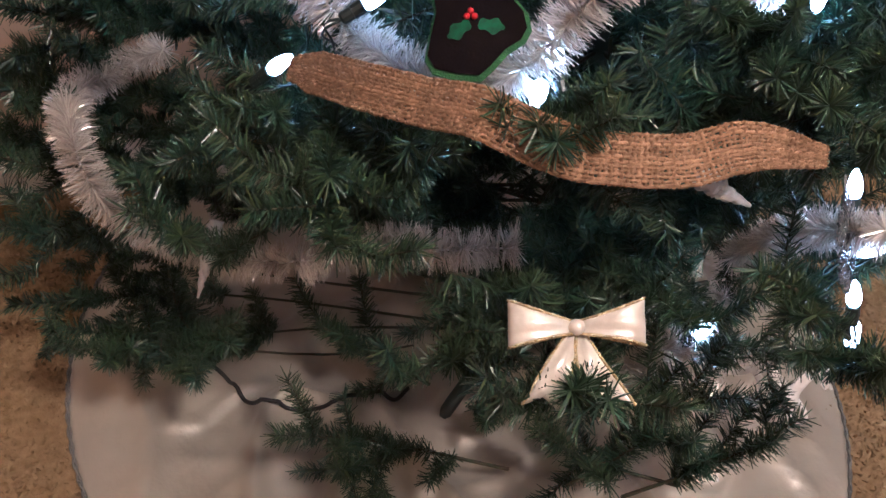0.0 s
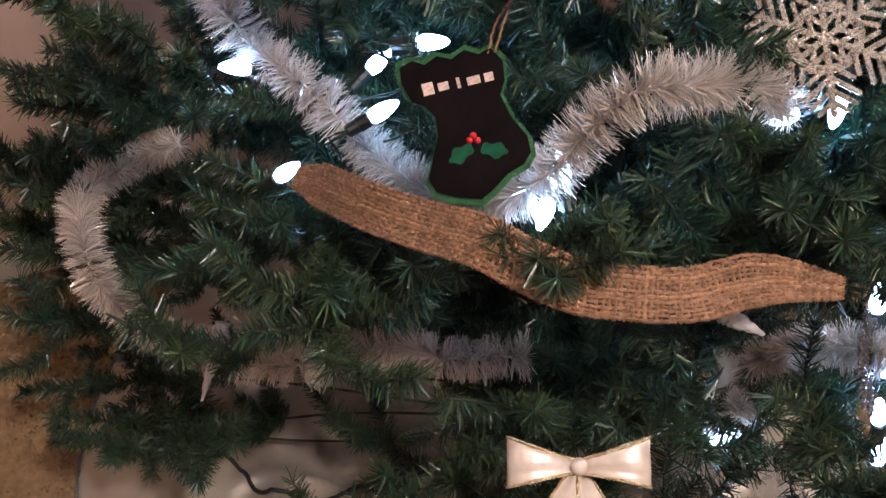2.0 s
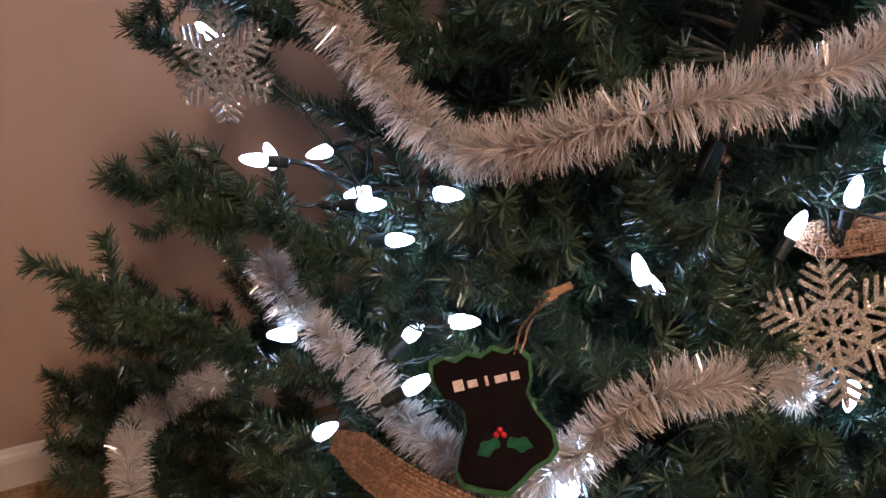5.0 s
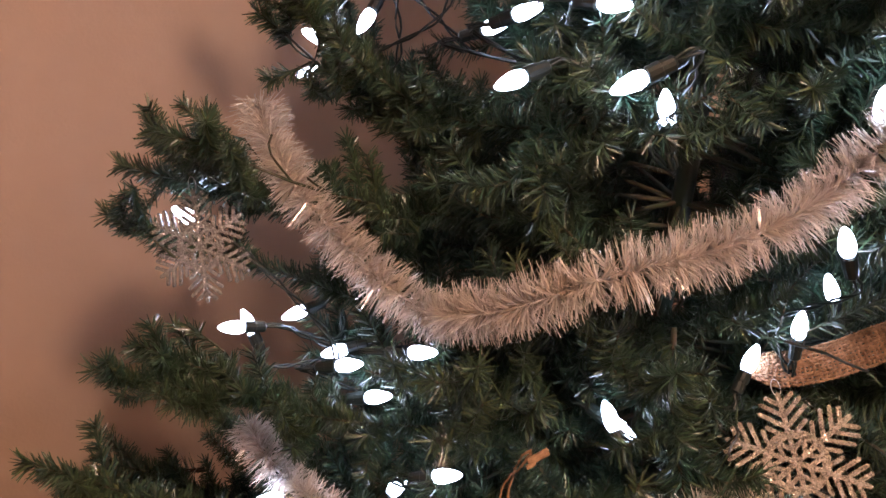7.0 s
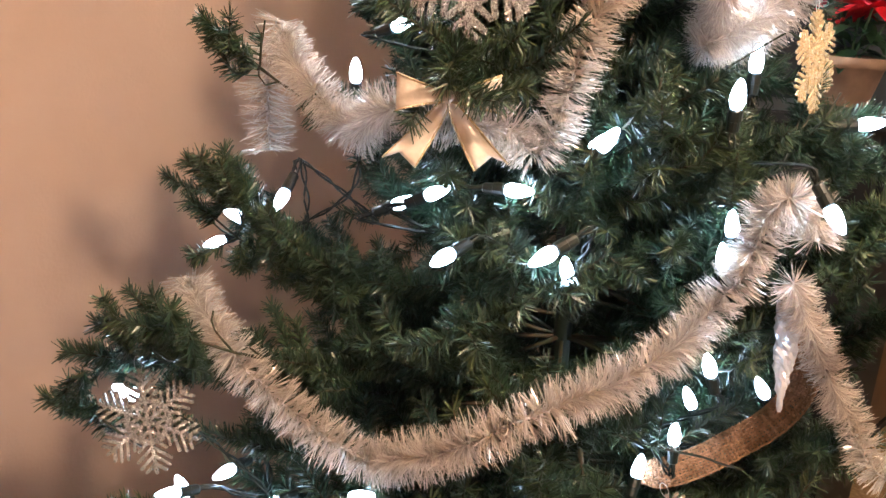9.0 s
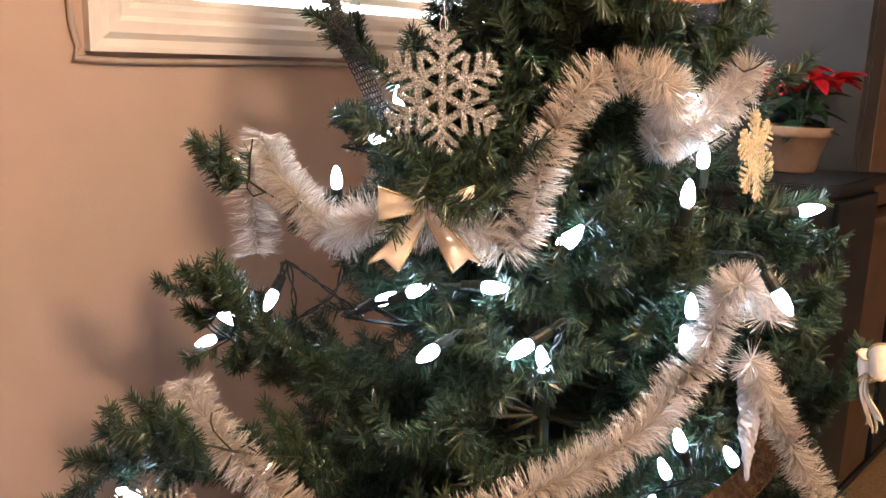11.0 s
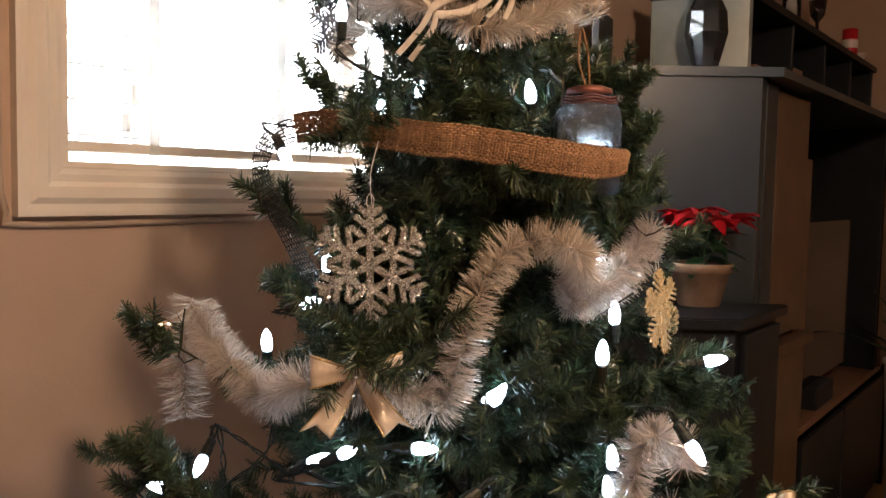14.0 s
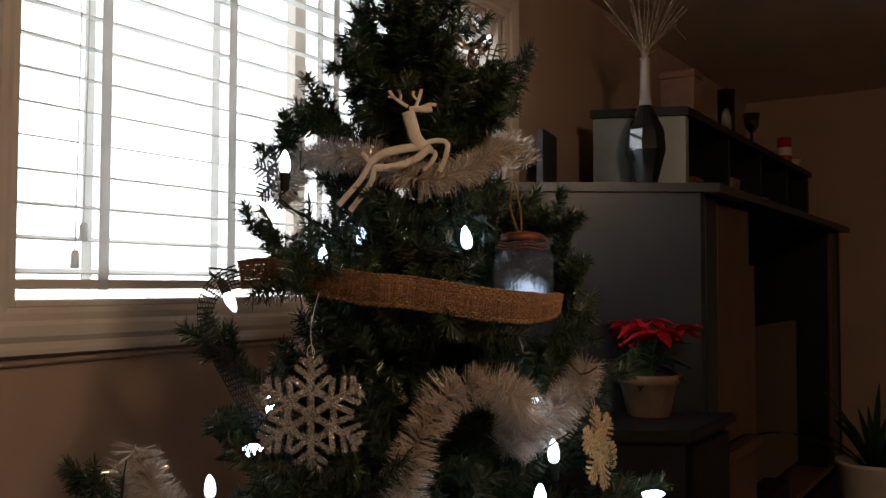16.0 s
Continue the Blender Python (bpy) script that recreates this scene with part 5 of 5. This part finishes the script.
icicle(pose(-0.578, 0.331, 0.435, 48.8, 4.4, 49.1) @ pose(0, 0, 0, -90, 0, 0), 0.085, "frosted clear icicle ornament hanging below tinsel", 0.0085)
icicle(pose(-0.322, 0.871, 1.070, 73.3, 1.8, 42.6) @ pose(0, 0, 0, -90, 0, 0), 0.118, "frosted white glitter icicle ornament beside burlap ribbon", 0.013)
icicle(pose(-0.237, 0.645, 0.687, 19.9, -43.7, 112.6) @ pose(0, 0, 0, -90, 0, 0), 0.05, "short frosted white ornament lying under burlap ribbon", 0.009)
tagged(part_mesh("hanging_thread", mesh_of("hanging_thread", *tube(spline([(-0.335, 0.884, 1.118), (-0.335, 0.891, 1.137), (-0.336, 0.919, 1.161), (-0.333, 0.902, 1.136), (-0.333, 0.885, 1.118)], 20)[0], 0.0005, 4), [M_CORD])), "dark thread of a hanging icicle", "thread")

jar = thing("jar_ornament", "little clear glass jar ornament with rusty wire lid, hung by jute", "ornament", Matrix.Translation((-0.453, 0.875, 1.585)) @ Matrix.Scale(1.32, 4))
J = [(0.026, -0.05), (0.030, -0.047), (0.031, -0.04), (0.031, 0.022), (0.029, 0.03), (0.024, 0.036), (0.0235, 0.042), (0.022, 0.042), (0.0222, 0.036), (0.0275, 0.028), (0.0295, 0.021), (0.0295, -0.039), (0.024, -0.0475)]
part("glass_body", lathe(J, 32), M_JAR, jar, "clear glass", smooth=True)
part("lid", lathe([(0.016, 0.041), (0.0212, 0.0415), (0.0218, 0.045), (0.021, 0.048), (0.014, 0.0505), (0.003, 0.052)], 28), M_WIRE_RED, jar, "rusty red-brown lid", smooth=True)
for r_, z_ in ((0.0262, 0.034), (0.0255, 0.037), (0.0250, 0.0395)):
    part_mesh("wire", mesh_of("wire", *tube(np.array([(r_ * math.cos(t), r_ * math.sin(t), z_ + 0.001 * math.sin(5 * t)) for t in np.linspace(0, 2 * math.pi, 40)]), 0.0009, 5), [M_WIRE_RED]), jar)
for k, (x, y) in enumerate(((-0.015, 0.0), (-0.02, -0.006), (-0.012, 0.008))):
    part_mesh("stick", mesh_of("stick", *tube(np.array([(x, y, -0.045), (x - 0.002, y, -0.01), (x - 0.004, y + 0.002, 0.022)]), 0.0022, 7), [M_JUTE]), jar, "brown cinnamon stick")
tagged(part_mesh("jute_loop", mesh_of("jute_loop", *tube(spline([(-0.452, 0.863, 1.652), (-0.456, 0.85, 1.682), (-0.453, 0.851, 1.719), (-0.446, 0.855, 1.686), (-0.448, 0.865, 1.652)], 40)[0], 0.0013, 6), [M_JUTE])), "jute twine loop over a branch", "twine")

acrylic = thing("acrylic_ornament", "clear faceted acrylic ornament near the treetop", "ornament", pose(-0.523, 0.869, 1.911, 92.4, -0.1, 33.8))
for x, y, s, a in ((0, 0.022, 0.011, 10), (-0.012, 0.0, 0.016, 60), (0.012, -0.004, 0.017, -40), (0.0, -0.022, 0.014, 0), (0.002, 0.036, 0.005, 0)):
    b = bmesh.new()
    bmesh.ops.create_icosphere(b, subdivisions=1, radius=s)
    bmesh.ops.scale(b, vec=(0.7, 1.25, 0.5), verts=b.verts)
    part("facet_piece", b, M_CRYSTAL, acrylic, m=pose(x, y, 0, 0, 0, a))


# ---- cabinets and what stands on them ----
def panel_box(name, bx, mat, parent, bevel=0.003, label=""):
    return part(name, box(*bx, bevel), mat, parent, label)


STEP = 1.203
def plan_prism(name, outline, z0, z1, mat, parent, bevel=0.003, label=""):
    """A body with a four-cornered plan."""
    return part(name, slab(outline, z1 - z0, bevel), mat, parent, label, m=pose(0, 0, z0))


step = thing("side_cabinet", "low dark painted cabinet standing against the media cabinet", "cabinet")
plan_prism("body", [(-1.27, 1.76), (-0.665, 2.16), (-0.665, 2.53), (-1.27, 2.13)], 0.04, STEP - 0.028, M_CABINET, step)
plan_prism("top_board", [(-1.275, 1.73), (-0.64, 2.14), (-0.64, 2.56), (-1.275, 2.14)], STEP - 0.028, STEP, M_CABINET, step, 0.004)
plan_prism("plinth", [(-1.26, 1.79), (-0.69, 2.17), (-0.69, 2.5), (-1.26, 2.12)], 0.0, 0.04, M_CABINET, step)
panel_box("door", (-0.664, -0.646, 2.19, 2.51, 0.06, STEP - 0.05), M_CABINET, step, 0.004)

tall = thing("media_cabinet", "tall dark media cabinet with daylight-tinted near side and brown wooden front", "cabinet")
# near side, top and stile carry the daylight in their colour
plan_prism("side_panel", [(-1.28, 2.17), (-0.735, 2.54), (-0.735, 2.58), (-1.28, 2.21)], 0.0, 1.872, M_DAYLIT_SIDE, tall)
panel_box("side_panel", (-1.28, -0.735, 4.94, 4.975, 0.0, 1.872), M_CABINET, tall)
plan_prism("top_board", [(-1.285, 2.15), (-0.68, 2.56), (-0.68, 4.99), (-1.285, 4.99)], 1.872, 1.9, M_DAYLIT_SIDE, tall, 0.004)
panel_box("back_panel", (-1.285, -1.27, 2.25, 4.93, 0.0, 1.87), M_CABINET, tall)
panel_box("shelf", (-1.268, -0.765, 2.701, 4.93, 0.62, 0.65), M_BROWN, tall, 0.003, "brown wooden lower shelf")
panel_box("bottom_board", (-1.268, -0.745, 2.701, 4.93, 0.04, 0.07), M_CABINET, tall)
panel_box("drawer_front", (-0.765, -0.745, 3.26, 3.96, 0.08, 0.60), M_CABINET, tall, 0.004)
panel_box("drawer_front", (-0.765, -0.745, 3.98, 4.93, 0.08, 0.60), M_CABINET, tall, 0.004)
panel_box("stile", (-0.762, -0.742, 2.62, 2.74, 0.06, 1.865), M_DAYLIT_SIDE, tall, 0.003)
panel_box("door", (-0.762, -0.744, 2.75, 3.14, 1.06, 1.855), M_OAK, tall, 0.003, "brown wooden door")
panel_box("inner_post", (-0.81, -0.775, 3.16, 3.34, 0.66, 1.66), M_OAK, tall, 0.003, "brown wooden inner post")
panel_box("ledge", (-0.79, -0.715, 2.78, 3.22, 1.0, 1.035), M_OAK, tall, 0.003, "brown wooden ledge")
panel_box("lower_door", (-0.762, -0.744, 2.79, 3.18, 0.09, 0.998), M_OAK, tall, 0.003, "brown wooden lower door")
panel_box("end_post", (-0.762, -0.742, 4.76, 4.93, 0.66, 1.865), M_OAK, tall, 0.003, "brown wooden end post")
panel_box("divider", (-1.268, -0.83, 3.165, 3.19, 0.651, 1.871), M_CABINET, tall)
panel_box("divider", (-1.268, -0.76, 4.70, 4.725, 0.651, 1.871), M_CABINET, tall)
slim = thing("slim_frame", "thin dark frame standing edge-on on the media cabinet", "picture frame", pose(-1.22, 2.46, 1.901, 0, 0, 12))
part("frame", box(-0.011, 0.011, -0.09, 0.09, 0, 0.19, 0.003), M_FRAME, slim)
screen = thing("television", "black flat television standing in the media cabinet", "television")
panel_box("screen", (-0.86, -0.83, 3.16, 4.34, 0.74, 1.42), M_CAB_GLASS, screen, 0.004)
panel_box("foot", (-0.95, -0.78, 3.6, 3.9, 0.651, 0.74), M_CABINET, screen, 0.006)

HX0, HX1, HZ, HY1 = -1.165, -0.872, 2.203, 4.900
hutch = thing("hutch_shelf", "dark open cubby shelf standing on the media cabinet", "shelf")
# painted paler than the far end, for the daylight that falls on it
plan_prism("end_panel", [(HX0, 2.71), (HX1, 2.825), (HX1, 2.86), (HX0, 2.745)], 1.901, HZ - 0.03, M_DAYLIT_PANEL, hutch, 0.003, "end panel with window daylight in its pale grey colour")
panel_box("end_panel", (HX0, HX1, HY1 - 0.03, HY1, 1.901, HZ - 0.03), M_CABINET, hutch)
plan_prism("top_board", [(HX0 - 0.005, 2.695), (HX1 + 0.015, 2.815), (HX1 + 0.015, HY1 + 0.015), (HX0 - 0.005, HY1 + 0.015)], HZ - 0.03, HZ, M_CABINET, hutch, 0.004)
panel_box("back_panel", (HX0, HX0 + 0.01, 2.75, HY1 - 0.031, 1.901, HZ - 0.031), M_CABINET, hutch)
n_div = 4
for k in range(1, n_div):
    y = 2.87 + (HY1 - 2.84) * k / n_div
    panel_box("divider", (HX0 + 0.011, HX1 - 0.005, y - 0.012, y + 0.012, 1.901, HZ - 0.031), M_CABINET, hutch)
for k, (w, h, mt) in enumerate(((0.10, 0.09, M_BROWN), (0.12, 0.14, M_CLAY), (0.09, 0.1, M_WHITE), (0.08, 0.09, M_CLAY))):
    y = 2.87 + (HY1 - 2.84) * (k + 0.5) / n_div
    pk = thing("keepsake_box", "small closed keepsake box in a cubby", "box", pose(HX1 - 0.1, y, 1.901), "boxes in the cubbies")
    part("body", box(-0.05, 0.05, -w / 2, w / 2, 0, h * 0.8, 0.004), mt, pk)
    part("lid", box(-0.053, 0.053, -w / 2 - 0.003, w / 2 + 0.003, h * 0.8 + 0.0005, h, 0.004), mt, pk)

pot = thing("potted_poinsettia", "red poinsettia in a clay flowerpot on the side cabinet", "potted plant", Matrix.Translation((-0.829, 2.335, 1.204)) @ Matrix.Scale(1.08, 4))
part("flowerpot", lathe([(0.052, 0.0), (0.055, 0.004), (0.076, 0.088), (0.083, 0.09), (0.086, 0.112), (0.083, 0.115), (0.078, 0.113), (0.074, 0.095)], 32), M_CLAY, pot, "pale clay pot", smooth=True)
part("soil", lathe([(0.06, 0.094), (0.072, 0.096), (0.03, 0.1)], 20), M_TRUNK, pot)


def leaf_mesh(length, width, fold):
    bm = bmesh.new()
    n = 7
    rows = []
    for i in range(n):
        u = i / (n - 1)
        w = width * math.sin(math.pi * (0.06 + 0.92 * u)) ** 0.8 * (1 - 0.25 * u)
        x, zz = length * u, -0.25 * length * u * u
        rows.append([bm.verts.new((x, -w / 2, zz + fold * w)), bm.verts.new((x, 0, zz)), bm.verts.new((x, w / 2, zz + fold * w))])
    for a, b in zip(rows, rows[1:]):
        for k in range(2):
            bm.faces.new((a[k], a[k + 1], b[k + 1], b[k]))
    bmesh.ops.solidify(bm, geom=bm.faces[:], thickness=0.0006)
    return bm


for k in range(20):
    a, el = 137.5 * k, rng.uniform(-30, 35)
    part("leaf", leaf_mesh(rng.uniform(0.07, 0.11), rng.uniform(0.04, 0.055), 0.2), M_LEAF, pot, "dark green leaf", smooth=True, m=pose(0.02 * math.cos(radians(a)), 0.02 * math.sin(radians(a)), 0.12 + 0.004 * k, 0, -el, a))
for cx, cy, cz in ((0.0, -0.01, 0.25), (0.07, 0.03, 0.228), (-0.055, 0.01, 0.238), (0.045, -0.06, 0.226)):
    for k in range(9):
        a, el = 40 * k + rng.uniform(-15, 15), rng.uniform(-12, 22)
        part("bract", leaf_mesh(rng.uniform(0.06, 0.095), rng.uniform(0.04, 0.055), 0.25), M_BRACT, pot, "bright red bract", smooth=True, m=pose(cx, cy, cz, 0, -el, a))
    part_mesh("stalk", mesh_of("stalk", *tube(np.array([(0, 0, 0.09), (cx * 0.5, cy * 0.5, 0.15), (cx, cy, cz)]), 0.003, 6), [M_LEAF]), pot)
for k in range(8):
    b = bmesh.new()
    bmesh.ops.create_icosphere(b, subdivisions=1, radius=0.006)
    part("berry", b, M_RED, pot, smooth=True, m=pose(-0.06 + 0.01 * (k % 4), -0.05 + 0.03 * (k // 4), 0.19 + 0.006 * (k % 3)))

VH = 0.448
vase = thing("vase", "dark glazed angular vase with a pale neck on the media cabinet", "vase", Matrix.Translation((-0.957, 2.67, 1.901)))
part("body", lathe([(0.034, 0.0), (0.036, 0.01), (0.07, VH * 0.3), (0.064, VH * 0.45), (0.022, VH * 0.64)], 9), M_VASE, vase, "dark glossy faceted glaze")
part("neck", lathe([(0.0215, VH * 0.641), (0.017, VH * 0.75), (0.017, VH * 0.97), (0.02, VH), (0.016, VH), (0.013, VH * 0.9)], 20), M_VASE_NECK, vase, "pale glazed neck", smooth=True)
twigs = thing("dried_twigs", "bunch of dry twigs with tiny glass beads in a vase", "twigs", Matrix.Translation((-0.957, 2.67, 1.901)))
for k in range(30):
    a, sp = rng.uniform(0, 2 * math.pi), rng.uniform(0.04, 0.2)
    h = rng.uniform(0.13, 0.32)
    end = np.array([sp * math.cos(a), sp * math.sin(a), VH + h])
    line, _ = spline([(0.004 * math.cos(a), 0.004 * math.sin(a), VH * 0.8), (0.012 * math.cos(a), 0.012 * math.sin(a), VH + 0.02), tuple(end * [0.55, 0.55, 1] - [0, 0, h * 0.4]), tuple(end)], 18)
    side = []
    for j in (7, 10, 13):
        w = rng.normal(size=3) * 0.03 + [0, 0, 0.03]
        side.append(tube(np.array([line[j], line[j] + w * 0.5, line[j] + w]), 0.0008, 4))
    part_mesh("twig", mesh_of("twig", *merge([tube(line, np.linspace(0.0028, 0.0012, 18), 5)] + side), [M_TWIG]), twigs)
    b = bmesh.new()
    bmesh.ops.create_icosphere(b, subdivisions=1, radius=0.004)
    part("bead", b, M_ICE, twigs, "tiny glass bead", m=Matrix.Translation(Vector(line[14])))

T = [(-0.922, 2.841, 2.219), (-0.922, 3.507, 2.265), (-0.922, 3.914, 2.265), (-0.922, 4.568, 2.278), (-0.922, 4.75, 2.258)]
bx = thing("brown_box", "small brown lidded box on the cubby shelf", "box", pose(T[0][0], T[0][1] + 0.1, HZ + 0.001))
part("body", box(-0.06, 0.06, -0.05, 0.05, 0, 0.12, 0.004), M_BROWN, bx)
part("lid", box(-0.064, 0.064, -0.054, 0.054, 0.1205, 0.145, 0.004), M_BROWN, bx)
hv = thing("hurricane_glass", "tall clear glass candle holder on the cubby shelf", "candle holder", pose(T[1][0], T[1][1], HZ + 0.001))
part("glass", lathe([(0.03, 0), (0.035, 0.004), (0.037, 0.19), (0.034, 0.19), (0.032, 0.008)], 24), M_GLASS, hv, smooth=True)
part("candle", lathe([(0.02, 0.009), (0.02, 0.08), (0.004, 0.082)], 18), M_WHITE, hv, smooth=True)
gb = thing("dark_goblet", "dark glazed goblet on the cubby shelf", "goblet", pose(T[2][0], T[2][1], HZ + 0.001))
part("bowl", lathe([(0.03, 0), (0.032, 0.004), (0.008, 0.012), (0.007, 0.07), (0.03, 0.1), (0.038, 0.16), (0.035, 0.16), (0.02, 0.1)], 24), M_VASE, gb, smooth=True)
# a plain turned red and white shape stands for a small red figure
rd = thing("red_figure", "plain red and white shape in place of a small figure on the cubby shelf", "candle", pose(T[3][0], T[3][1], HZ + 0.001))
part("figure_body", lathe([(0.035, 0), (0.036, 0.004), (0.036, 0.14), (0.03, 0.146), (0.004, 0.143)], 22), M_RED, rd, smooth=True)
part("band", lathe([(0.0365, 0.05), (0.0375, 0.052), (0.0375, 0.09), (0.0365, 0.092)], 22), M_WHITE, rd, "white band of the plain figure", smooth=True)
wd = thing("white_bowl", "small white ceramic bowl on the cubby shelf", "bowl", pose(T[4][0], T[4][1], HZ + 0.001))
part("bowl", lathe([(0.02, 0), (0.022, 0.004), (0.045, 0.05), (0.042, 0.05), (0.018, 0.008)], 22), M_WHITE, wd, smooth=True)

PX, PY, PZ = (-0.464, 4.084, 0.825)
pl = thing("floor_planter", "tall white planter with a spiky green plant on the carpet", "planter", pose(PX, PY, 0))
part("pot", lathe([(0.11, 0.0), (0.115, 0.006), (0.15, PZ - 0.02), (0.158, PZ - 0.015), (0.158, PZ), (0.14, PZ), (0.135, PZ - 0.04)], 30), M_WHITE, pl, "white glazed pot", smooth=True)
part("soil", lathe([(0.1, PZ - 0.042), (0.134, PZ - 0.04), (0.02, PZ - 0.035)], 20), M_TRUNK, pl)
for k in range(22):
    a, el = 137.5 * k, rng.uniform(35, 82)
    part("leaf", leaf_mesh(rng.uniform(0.25, 0.42), 0.035, 0.3), M_LEAF, pl, "narrow green leaf", smooth=True, m=pose(0.03 * math.cos(radians(a)), 0.03 * math.sin(radians(a)), PZ - 0.04, 0, -el, a))
